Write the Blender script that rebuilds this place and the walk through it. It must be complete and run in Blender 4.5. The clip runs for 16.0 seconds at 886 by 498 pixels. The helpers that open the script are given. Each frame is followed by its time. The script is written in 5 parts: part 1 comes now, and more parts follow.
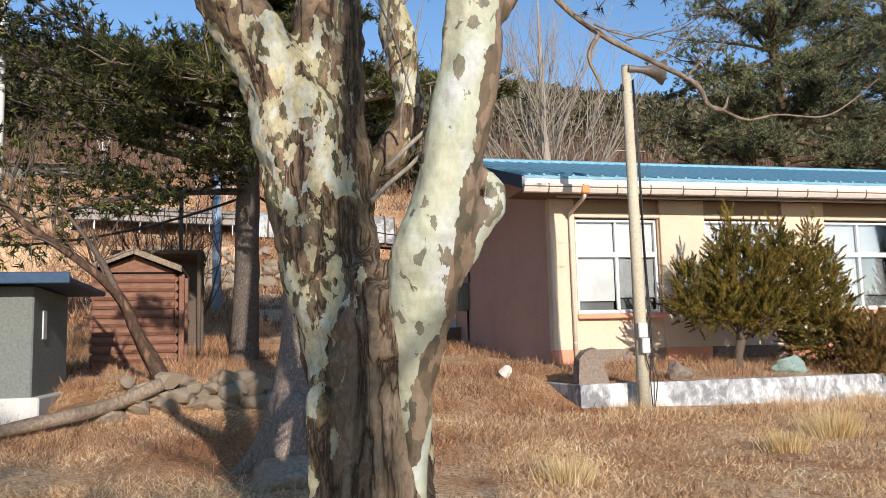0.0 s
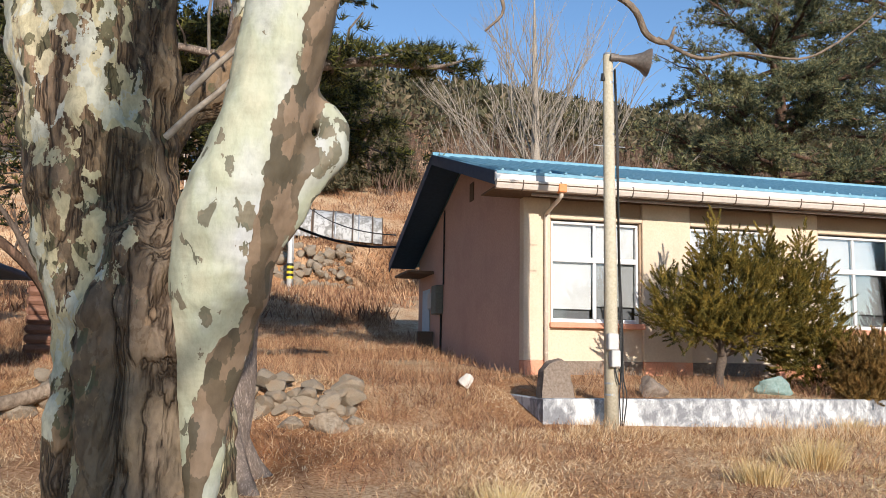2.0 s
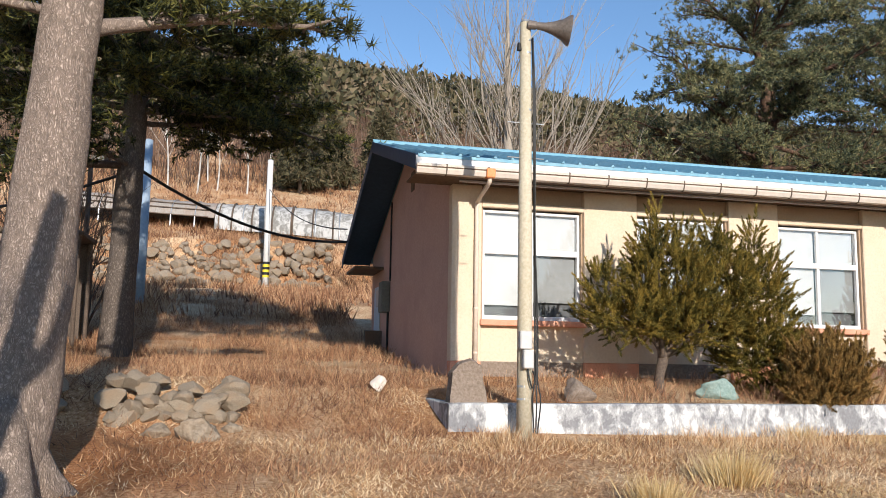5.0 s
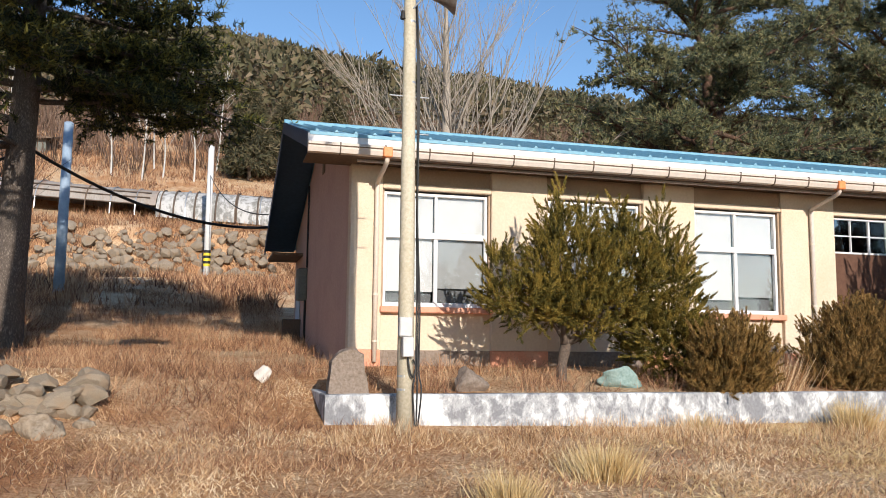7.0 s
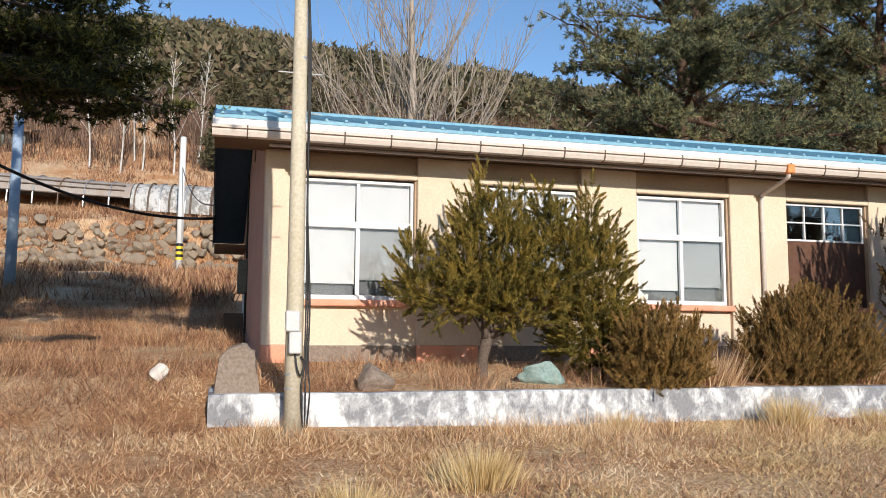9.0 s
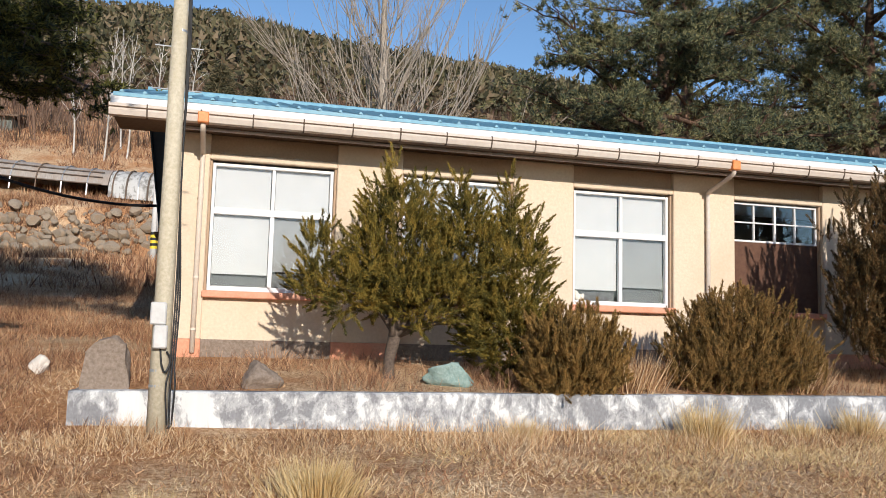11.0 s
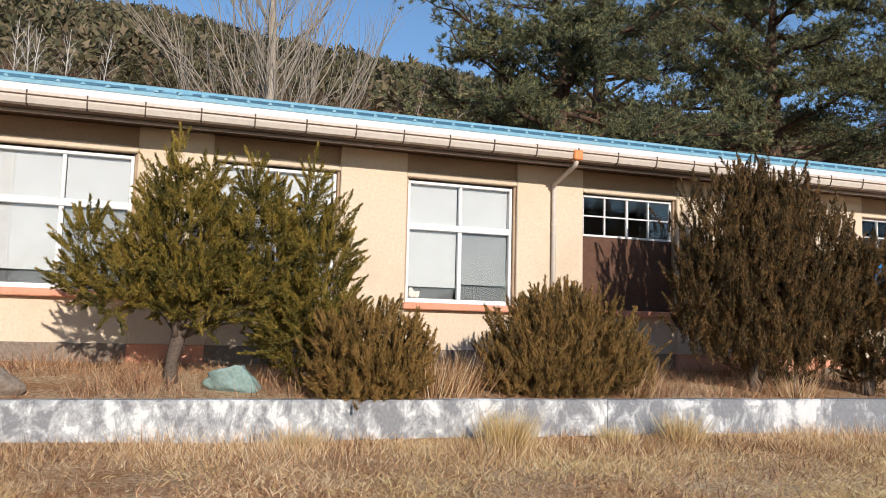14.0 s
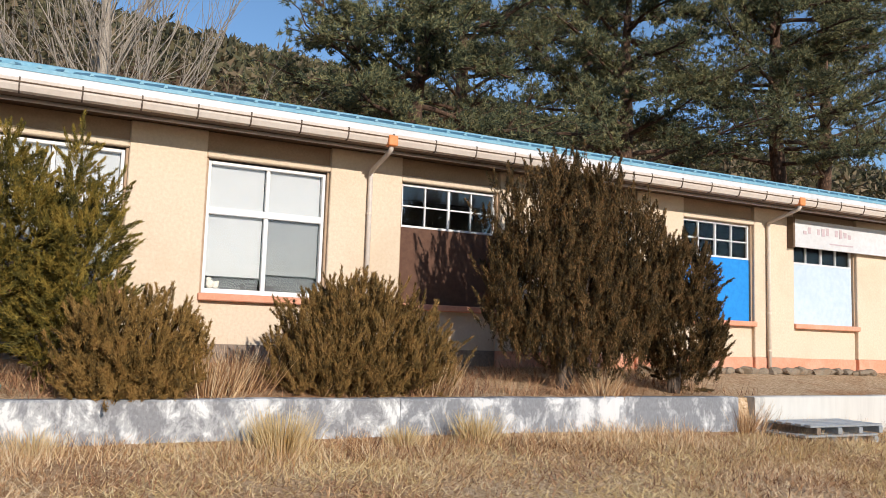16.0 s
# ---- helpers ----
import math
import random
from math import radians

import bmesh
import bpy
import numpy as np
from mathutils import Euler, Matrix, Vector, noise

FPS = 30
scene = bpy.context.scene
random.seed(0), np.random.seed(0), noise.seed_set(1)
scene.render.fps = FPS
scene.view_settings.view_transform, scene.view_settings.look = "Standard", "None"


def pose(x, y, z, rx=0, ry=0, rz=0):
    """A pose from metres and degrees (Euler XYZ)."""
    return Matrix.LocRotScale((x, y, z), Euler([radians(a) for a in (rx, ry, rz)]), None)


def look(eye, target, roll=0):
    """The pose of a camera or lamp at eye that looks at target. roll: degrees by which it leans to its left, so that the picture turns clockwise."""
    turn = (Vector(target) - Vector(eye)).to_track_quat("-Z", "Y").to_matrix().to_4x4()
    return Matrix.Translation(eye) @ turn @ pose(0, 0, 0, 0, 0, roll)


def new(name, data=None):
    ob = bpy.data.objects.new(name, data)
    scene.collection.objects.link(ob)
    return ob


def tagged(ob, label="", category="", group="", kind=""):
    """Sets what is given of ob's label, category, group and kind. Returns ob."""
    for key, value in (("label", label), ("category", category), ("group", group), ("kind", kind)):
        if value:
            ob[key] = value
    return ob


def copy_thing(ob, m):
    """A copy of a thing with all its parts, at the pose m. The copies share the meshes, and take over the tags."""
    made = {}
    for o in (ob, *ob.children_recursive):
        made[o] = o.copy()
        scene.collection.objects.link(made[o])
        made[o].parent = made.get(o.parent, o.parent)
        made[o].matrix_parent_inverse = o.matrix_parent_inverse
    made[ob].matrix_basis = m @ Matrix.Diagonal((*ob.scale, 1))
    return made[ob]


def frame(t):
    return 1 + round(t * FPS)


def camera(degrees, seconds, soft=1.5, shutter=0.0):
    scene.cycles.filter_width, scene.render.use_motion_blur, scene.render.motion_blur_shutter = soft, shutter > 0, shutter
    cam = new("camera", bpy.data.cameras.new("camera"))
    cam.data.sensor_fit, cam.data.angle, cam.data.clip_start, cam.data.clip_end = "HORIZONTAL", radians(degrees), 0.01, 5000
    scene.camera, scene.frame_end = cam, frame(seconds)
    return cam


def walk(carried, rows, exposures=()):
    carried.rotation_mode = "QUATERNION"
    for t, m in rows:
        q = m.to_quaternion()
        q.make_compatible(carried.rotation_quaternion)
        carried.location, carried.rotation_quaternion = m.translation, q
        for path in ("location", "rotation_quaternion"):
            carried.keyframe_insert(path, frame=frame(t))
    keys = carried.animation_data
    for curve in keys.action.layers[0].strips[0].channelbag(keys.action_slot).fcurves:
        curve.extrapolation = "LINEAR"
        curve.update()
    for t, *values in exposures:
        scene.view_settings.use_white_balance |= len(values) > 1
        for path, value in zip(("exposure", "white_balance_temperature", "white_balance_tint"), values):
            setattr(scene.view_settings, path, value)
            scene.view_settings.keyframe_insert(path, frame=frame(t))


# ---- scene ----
cam = camera(56.3, 16.0, 0.7)
METRES, EYE, TILT, LEAN, TURN = 10.2, 1.5, 0.0, 0.0, -13.6
ROWS = [
    (0.0, 0.0, 0.0, 0.0, 0.17, 6.75, 1.48),
    (0.5, 0.0113, 0.0311, -0.0013, -1.25, 6.49, 0.61),
    (1.0, 0.0215, 0.0575, 0.0009, -1.0, 6.8, 0.27),
    (1.5, 0.0392, 0.0814, 0.0015, -0.65, 6.96, -0.36),
    (2.0, 0.056, 0.1025, -0.001, -0.25, 7.12, -0.94),
    (2.5, 0.073, 0.1269, 0.0006, 0.11, 7.3, -1.5),
    (3.0, 0.095, 0.1454, -0.0007, 0.37, 7.31, -2.19),
    (5.5, 0.2157, 0.2311, -0.0012, -0.22, 7.16, -0.27),
    (6.0, 0.2391, 0.2456, -0.0008, -1.8, 7.21, -0.52),
    (6.5, 0.2682, 0.2581, 0.0002, -1.7, 6.67, -0.66),
    (7.0, 0.2959, 0.2752, -0.0018, -1.91, 6.54, -0.61),
    (7.5, 0.3243, 0.2932, -0.0016, -2.57, 6.38, -0.29),
    (8.0, 0.3564, 0.3056, 0.0005, -2.48, 6.01, -0.3),
    (8.5, 0.3859, 0.3243, 0.0011, -2.13, 6.09, -0.38),
    (9.0, 0.4136, 0.3391, 0.0016, -1.77, 6.03, -0.26),
    (11.5, 0.5668, 0.4124, 0.0064, -2.01, 5.75, -2.12),
    (12.0, 0.5964, 0.4243, 0.005, -3.07, 5.88, -2.26),
    (12.5, 0.6239, 0.4344, 0.0076, -2.95, 5.92, -2.48),
    (13.0, 0.6518, 0.451, 0.0066, -3.04, 6.23, -1.98),
    (13.5, 0.6821, 0.4641, 0.0047, -4.31, 6.21, -1.24),
    (14.0, 0.712, 0.4776, 0.007, -5.28, 6.03, -1.4),
    (14.5, 0.7377, 0.4978, 0.008, -7.13, 6.19, -1.48),
    (15.0, 0.763, 0.5085, 0.0073, -8.25, 6.02, -1.87),
    (15.5, 0.7914, 0.516, 0.0079, -9.32, 5.86, -2.29),
    (16.0, 0.8176, 0.5288, 0.0076, -13.71, 6.03, -1.87),
]
walk(cam, [(t, pose(0, 0, EYE, TILT, LEAN, TURN) @ pose(METRES * x, METRES * y, METRES * z, 90 + pitch, roll, yaw)) for t, x, y, z, yaw, pitch, roll in ROWS],
     [(0.0, 0.2), (5.5, 0.2), (9.0, 0.11), (12.5, -0.06), (16.0, -0.08)])

# ---- light ----
SUN_EL, SUN_AZ = radians(18.5), radians(3.5)
sun_from = Vector((math.sin(SUN_AZ) * math.cos(SUN_EL), -math.cos(SUN_AZ) * math.cos(SUN_EL), math.sin(SUN_EL)))
world = bpy.data.worlds.new("sky")
scene.world = world
world.use_nodes = True
wt = world.node_tree
sky = wt.nodes.new("ShaderNodeTexSky")
sky.sky_type, sky.sun_disc = "NISHITA", False
sky.sun_elevation, sky.sun_rotation = SUN_EL, math.pi - SUN_AZ
sky.air_density, sky.dust_density, sky.ozone_density = 1.0, 0.1, 4.0
wt.links.new(sky.outputs[0], wt.nodes["Background"].inputs[0])
wt.nodes["Background"].inputs[1].default_value = 0.155
sun_data = bpy.data.lights.new("sun", "SUN")
sun_data.energy, sun_data.angle, sun_data.color = 5.0, radians(0.6), (1.0, 0.92, 0.83)
sun = new("sun", sun_data)
sun.matrix_world = look(sun_from * 60, (0, 0, 0))


# ---- materials ----
def node(m, kind, **inputs):
    n = m.node_tree.nodes.new(kind)
    for k, v in inputs.items():
        n.inputs[k.replace("_", " ")].default_value = v
    return n


def wire(m, a, b):
    m.node_tree.links.new(a, b)


def ramp(m, source, stops, constant=False):
    n = node(m, "ShaderNodeValToRGB")
    if constant:
        n.color_ramp.interpolation = "CONSTANT"
    e = n.color_ramp.elements
    while len(e) < len(stops):
        e.new(0.5)
    for el, (p, c) in zip(e, stops):
        el.position, el.color = p, (*c, 1)
    wire(m, source, n.inputs[0])
    return n.outputs[0]


def coords(m, sx=1, sy=1, sz=1):
    tc = node(m, "ShaderNodeTexCoord")
    mp = node(m, "ShaderNodeMapping")
    mp.inputs["Scale"].default_value = (sx, sy, sz)
    wire(m, tc.outputs["Object"], mp.inputs[0])
    return mp.outputs[0]


def noise_tex(m, vec, scale, detail=5, rough=0.6, distort=0.0):
    n = node(m, "ShaderNodeTexNoise", Scale=scale, Detail=detail, Roughness=rough, Distortion=distort)
    wire(m, vec, n.inputs["Vector"])
    return n.outputs["Fac"]


def mixc(m, fac, a, b, mode="MIX"):
    n = node(m, "ShaderNodeMix")
    n.data_type, n.blend_type = "RGBA", mode
    if isinstance(fac, float):
        n.inputs[0].default_value = fac
    else:
        wire(m, fac, n.inputs[0])
    for sock, v in ((n.inputs[6], a), (n.inputs[7], b)):
        if isinstance(v, tuple):
            sock.default_value = (*v, 1)
        else:
            wire(m, v, sock)
    return n.outputs[2]


def math_node(m, op, a, b):
    n = node(m, "ShaderNodeMath")
    n.operation = op
    for sock, v in ((n.inputs[0], a), (n.inputs[1], b)):
        if isinstance(v, (int, float)):
            sock.default_value = v
        else:
            wire(m, v, sock)
    return n.outputs[0]


def start(name, rough=0.8, metal=0.0, spec=0.3):
    m = bpy.data.materials.new(name)
    m.use_nodes = True
    p = m.node_tree.nodes["Principled BSDF"]
    p.inputs["Roughness"].default_value, p.inputs["Metallic"].default_value = rough, metal
    p.inputs["Specular IOR Level"].default_value = spec
    return m, p


def bump(m, p, height, strength=0.4, dist=0.02):
    b = node(m, "ShaderNodeBump", Strength=strength, Distance=dist)
    wire(m, height, b.inputs["Height"])
    wire(m, b.outputs[0], p.inputs["Normal"])


def surface(name, dark, light, scale=6.0, rough=0.85, metal=0.0, stain=None, stain_amount=0.35, stretch=(1, 1, 1), relief=0.35, spec=0.3, dist=0.01):
    """Fine grain between two colours, with large stains over it."""
    m, p = start(name, rough, metal, spec)
    v = coords(m, *stretch)
    fine = noise_tex(m, v, scale * 6, 6)
    big = noise_tex(m, v, scale * 0.25, 4, 0.65)
    c = ramp(m, fine, [(0.3, dark), (0.7, light)])
    if stain is None:
        stain = tuple(k * 0.72 for k in dark)
    f = ramp(m, big, [(0.48, (0, 0, 0)), (0.72, (stain_amount,) * 3)])
    wire(m, mixc(m, f, c, stain), p.inputs["Base Color"])
    bump(m, p, fine, relief, dist)
    return m


def leafy(name, colours, rough=0.7, through_light=0.25, patch=0.6, spread=0.85):
    """Leaves whose colour differs from blade to blade and from clump to clump."""
    m, p = start(name, rough, 0, 0.25)
    g = node(m, "ShaderNodeNewGeometry")
    v = coords(m)
    clump = noise_tex(m, v, patch, 3)
    k = math_node(m, "ADD", math_node(m, "MULTIPLY", g.outputs["Random Per Island"], spread), math_node(m, "MULTIPLY", math_node(m, "SUBTRACT", clump, 0.42 - 0.45 * (0.85 - spread)), 1.1 + 1.2 * (0.85 - spread)))
    n = len(colours)
    c = ramp(m, k, [(0.1 + 0.8 * i / (n - 1), col) for i, col in enumerate(colours)])
    wire(m, c, p.inputs["Base Color"])
    if through_light:
        t = node(m, "ShaderNodeBsdfTranslucent")
        wire(m, c, t.inputs["Color"])
        mx = node(m, "ShaderNodeMixShader", Fac=through_light)
        wire(m, p.outputs[0], mx.inputs[1])
        wire(m, t.outputs[0], mx.inputs[2])
        wire(m, mx.outputs[0], m.node_tree.nodes["Material Output"].inputs[0])
    return m


def warped(m, v, scale, amount):
    wn = node(m, "ShaderNodeTexNoise", Scale=scale, Detail=5.0, Roughness=0.65)
    wire(m, v, wn.inputs["Vector"])
    ws = node(m, "ShaderNodeVectorMath")
    ws.operation = "SCALE"
    ws.inputs["Scale"].default_value = amount
    wire(m, wn.outputs["Color"], ws.inputs[0])
    wv = node(m, "ShaderNodeVectorMath")
    wire(m, v, wv.inputs[0])
    wire(m, ws.outputs[0], wv.inputs[1])
    return wv.outputs[0]


def cell_values(m, v, scale):
    cell = node(m, "ShaderNodeTexVoronoi", Scale=scale)
    wire(m, v, cell.inputs["Vector"])
    cs = node(m, "ShaderNodeSeparateColor")
    wire(m, cell.outputs["Color"], cs.inputs[0])
    return cs.outputs[0]


def fissures(m, scale=9.0):
    """Long upright cracks, nought in the crack and one on the plates."""
    f = noise_tex(m, coords(m, 1, 1, 0.16), scale, 4, 0.6, 0.6)
    a = math_node(m, "ABSOLUTE", math_node(m, "SUBTRACT", f, 0.5), 0.0)
    return ramp(m, a, [(0.0, (0, 0, 0)), (0.03, (0.6, 0.6, 0.6)), (0.08, (1, 1, 1))])


def plane_bark():
    """Old plane bark: brown plates above, cream where they fell, fissured at the foot."""
    m, p = start("plane_tree_bark", 0.75, 0, 0.25)
    v = coords(m, 1, 1, 0.6)
    tc = node(m, "ShaderNodeTexCoord")
    sep = node(m, "ShaderNodeSeparateXYZ")
    wire(m, tc.outputs["Object"], sep.inputs[0])
    wv = warped(m, v, 13.0, 0.14)
    k = math_node(m, "ADD", math_node(m, "MULTIPLY", cell_values(m, wv, 8.5), 0.22), math_node(m, "MULTIPLY", cell_values(m, wv, 21.0), 0.24))
    k = math_node(m, "ADD", k, math_node(m, "MULTIPLY", math_node(m, "SUBTRACT", noise_tex(m, v, 2.3, 3, 0.5), 0.5), 0.7))
    foot = node(m, "ShaderNodeMapRange", From_Min=1.2, From_Max=2.0, To_Min=0.12, To_Max=0.0)
    wire(m, sep.outputs[2], foot.inputs[0])
    core = node(m, "ShaderNodeMapRange", From_Min=0.0, From_Max=0.20, To_Min=0.17, To_Max=0.0)
    wire(m, math_node(m, "ABSOLUTE", math_node(m, "SUBTRACT", sep.outputs[0], 0.57), 0.0), core.inputs[0])
    k = math_node(m, "ADD", math_node(m, "ADD", k, 0.23), math_node(m, "ADD", foot.outputs[0], core.outputs[0]))
    c = ramp(m, k, [(0.0, (0.56, 0.55, 0.48)), (0.36, (0.57, 0.50, 0.34)), (0.455, (0.17, 0.15, 0.09)), (0.49, (0.31, 0.21, 0.135)), (0.57, (0.20, 0.14, 0.095)), (0.66, (0.25, 0.185, 0.135))], True)
    tone = ramp(m, noise_tex(m, v, 3.0, 2), [(0.3, (0.93, 0.93, 0.78)), (0.7, (1, 0.98, 0.95))])
    fine = noise_tex(m, v, 45, 6)
    grain = ramp(m, fine, [(0.25, (0.6, 0.6, 0.6)), (0.6, (1, 1, 1))])
    old = ramp(m, k, [(0.45, (0, 0, 0)), (0.47, (0.7, 0.7, 0.7)), (0.56, (1, 1, 1))])
    crack = fissures(m)
    worn = mixc(m, 1.0, mixc(m, 1.0, c, tone, "MULTIPLY"), grain, "MULTIPLY")
    cracked = mixc(m, 1.0, worn, ramp(m, crack, [(0.0, (0.3, 0.27, 0.25)), (1.0, (1, 1, 1))]), "MULTIPLY")
    wire(m, mixc(m, old, worn, cracked), p.inputs["Base Color"])
    h = math_node(m, "ADD", math_node(m, "MULTIPLY", old, math_node(m, "ADD", 0.4, math_node(m, "MULTIPLY", crack, 0.6))), math_node(m, "MULTIPLY", fine, 0.3))
    bump(m, p, h, 1.0, 0.022)
    return m


def young_plane_bark():
    """Smooth pale bark with small dark flecks and a strip of old brown bark on one flank."""
    m, p = start("young_plane_bark", 0.6, 0, 0.3)
    v = coords(m, 1, 1, 0.62)
    tc = node(m, "ShaderNodeTexCoord")
    sep = node(m, "ShaderNodeSeparateXYZ")
    wire(m, tc.outputs["Object"], sep.inputs[0])
    wv = warped(m, v, 10.0, 0.10)
    base = ramp(m, noise_tex(m, coords(m, 1, 1, 0.5), 4.0, 3, 0.5), [(0.36, (0.53, 0.53, 0.51)), (0.5, (0.43, 0.44, 0.32)), (0.64, (0.48, 0.45, 0.32))])
    line = math_node(m, "SUBTRACT", sep.outputs[0], math_node(m, "MULTIPLY", sep.outputs[2], 0.205))
    flank = math_node(m, "ADD", line, math_node(m, "MULTIPLY", math_node(m, "SUBTRACT", noise_tex(m, v, 6.0, 4), 0.5), 0.22))
    cells = math_node(m, "ADD", cell_values(m, wv, 25.0), math_node(m, "MULTIPLY", math_node(m, "SUBTRACT", noise_tex(m, v, 2.5, 2), 0.5), 0.5))
    cells = math_node(m, "ADD", cells, math_node(m, "MULTIPLY", math_node(m, "MAXIMUM", math_node(m, "SUBTRACT", flank, 0.38), 0.0), 1.2))
    fleck = ramp(m, cells, [(0.0, (0, 0, 0)), (0.94, (1, 1, 1))], True)
    fine = noise_tex(m, v, 45, 6)
    brown = ramp(m, cell_values(m, wv, 19.0), [(0.0, (0.15, 0.11, 0.07)), (0.45, (0.25, 0.175, 0.115)), (0.8, (0.105, 0.085, 0.055))], True)
    c = mixc(m, fleck, base, mixc(m, 0.45, (0.20, 0.20, 0.14), brown))
    low = math_node(m, "MULTIPLY", math_node(m, "MAXIMUM", math_node(m, "SUBTRACT", 1.6, sep.outputs[2]), 0.0), 0.16)
    strip = ramp(m, math_node(m, "ADD", flank, low), [(0.0, (0, 0, 0)), (0.455, (1, 1, 1)), (0.575, (0, 0, 0))], True)
    c = mixc(m, strip, c, brown)
    grain = ramp(m, fine, [(0.25, (0.78, 0.78, 0.78)), (0.6, (1, 1, 1))])
    wire(m, mixc(m, 1.0, c, grain, "MULTIPLY"), p.inputs["Base Color"])
    folds = noise_tex(m, coords(m, 1, 1, 5.0), 2.5, 3)
    h = math_node(m, "ADD", math_node(m, "MULTIPLY", math_node(m, "MAXIMUM", strip, fleck), 0.6), math_node(m, "ADD", math_node(m, "MULTIPLY", fine, 0.2), math_node(m, "MULTIPLY", folds, 0.5)))
    bump(m, p, h, 0.8, 0.018)
    return m


def pine_bark(name, dark, light, scale=14.0):
    m, p = start(name, 0.9, 0, 0.2)
    v = coords(m, 1, 1, 0.45)
    vo = node(m, "ShaderNodeTexVoronoi", Scale=scale)
    vo.feature = "DISTANCE_TO_EDGE"
    wob = node(m, "ShaderNodeVectorMath")
    nz = node(m, "ShaderNodeTexNoise", Scale=9.0, Detail=4)
    wire(m, v, nz.inputs["Vector"])
    sc = node(m, "ShaderNodeVectorMath")
    sc.operation = "SCALE"
    sc.inputs["Scale"].default_value = 0.22
    wire(m, nz.outputs["Color"], sc.inputs[0])
    wire(m, v, wob.inputs[0])
    wire(m, sc.outputs[0], wob.inputs[1])
    wire(m, wob.outputs[0], vo.inputs["Vector"])
    fine = noise_tex(m, v, 30, 6)
    c = ramp(m, vo.outputs["Distance"], [(0.0, tuple(k * 0.75 for k in dark)), (0.18, dark), (0.45, light)])
    g = ramp(m, fine, [(0.25, (0.6, 0.6, 0.6)), (0.7, (1.1, 1.1, 1.1))])
    wire(m, mixc(m, 1.0, c, g, "MULTIPLY"), p.inputs["Base Color"])
    bump(m, p, math_node(m, "ADD", math_node(m, "MINIMUM", vo.outputs["Distance"], 0.2), math_node(m, "MULTIPLY", fine, 0.15)), 0.9, 0.03)
    return m


def peeling(name, paint, bare, amount=0.5):
    m, p = start(name, 0.8, 0, 0.3)
    v = coords(m, 1, 1, 0.7)
    a = noise_tex(m, v, 4.0, 9, 0.72, 0.3)
    b = noise_tex(m, v, 0.7, 3)
    streak = noise_tex(m, coords(m, 7, 7, 0.6), 1.5, 5)
    k = math_node(m, "ADD", math_node(m, "MULTIPLY", a, 0.72), math_node(m, "ADD", math_node(m, "MULTIPLY", b, 0.35), math_node(m, "MULTIPLY", streak, 0.13)))
    f = ramp(m, k, [(amount - 0.03, (0, 0, 0)), (amount, (0.55, 0.55, 0.55)), (amount + 0.03, (0.7, 0.7, 0.7)), (amount + 0.06, (1, 1, 1))])
    grain = noise_tex(m, v, 40, 5)
    pc = ramp(m, streak, [(0.3, tuple(q * 0.9 for q in paint)), (0.6, paint)])
    bc = ramp(m, grain, [(0.3, tuple(q * 0.7 for q in bare)), (0.7, bare)])
    wire(m, mixc(m, f, pc, bc), p.inputs["Base Color"])
    bump(m, p, math_node(m, "ADD", math_node(m, "MULTIPLY", f, -0.6), math_node(m, "MULTIPLY", grain, 0.4)), 0.5, 0.008)
    return m


def glass_mat():
    m, p = start("window_glass", 0.02, 0, 0.5)
    p.inputs["Base Color"].default_value = (0.95, 0.97, 0.97, 1)
    t = node(m, "ShaderNodeBsdfTransparent")
    gl = node(m, "ShaderNodeBsdfGlossy", Roughness=0.02)
    fr = node(m, "ShaderNodeFresnel", IOR=1.5)
    mx = node(m, "ShaderNodeMixShader")
    wire(m, fr.outputs[0], mx.inputs[0])
    wire(m, t.outputs[0], mx.inputs[1])
    wire(m, gl.outputs[0], mx.inputs[2])
    wire(m, mx.outputs[0], m.node_tree.nodes["Material Output"].inputs[0])
    return m


def ground_mat():
    m, p = start("dry_ground", 0.95, 0, 0.1)
    v = coords(m)
    big = noise_tex(m, v, 0.28, 5, 0.6)
    mid = noise_tex(m, v, 1.7, 6, 0.65)
    fine = noise_tex(m, v, 22, 6, 0.7)
    straw = ramp(m, fine, [(0.3, (0.16, 0.085, 0.04)), (0.45, (0.52, 0.34, 0.19)), (0.62, (0.78, 0.60, 0.41))])
    soil = ramp(m, fine, [(0.33, (0.24, 0.105, 0.045)), (0.65, (0.62, 0.34, 0.17))])
    k = ramp(m, math_node(m, "ADD", math_node(m, "MULTIPLY", big, 0.6), math_node(m, "MULTIPLY", mid, 0.4)), [(0.44, (0, 0, 0)), (0.58, (1, 1, 1))])
    far = node(m, "ShaderNodeVectorMath")
    far.operation = "DISTANCE"
    far.inputs[1].default_value = (0.7, 10.2, 0.4)
    wire(m, v, far.inputs[0])
    bare = node(m, "ShaderNodeMapRange", From_Min=1.2, From_Max=2.6, To_Min=0.75, To_Max=0.0)
    wire(m, math_node(m, "ADD", far.outputs["Value"], math_node(m, "MULTIPLY", math_node(m, "SUBTRACT", mid, 0.5), 3.0)), bare.inputs[0])
    earth = ramp(m, fine, [(0.3, (0.26, 0.085, 0.03)), (0.68, (0.60, 0.25, 0.09))])
    wire(m, mixc(m, bare.outputs[0], mixc(m, k, straw, soil), earth), p.inputs["Base Color"])
    bump(m, p, math_node(m, "ADD", fine, mid), 0.9, 0.05)
    return m


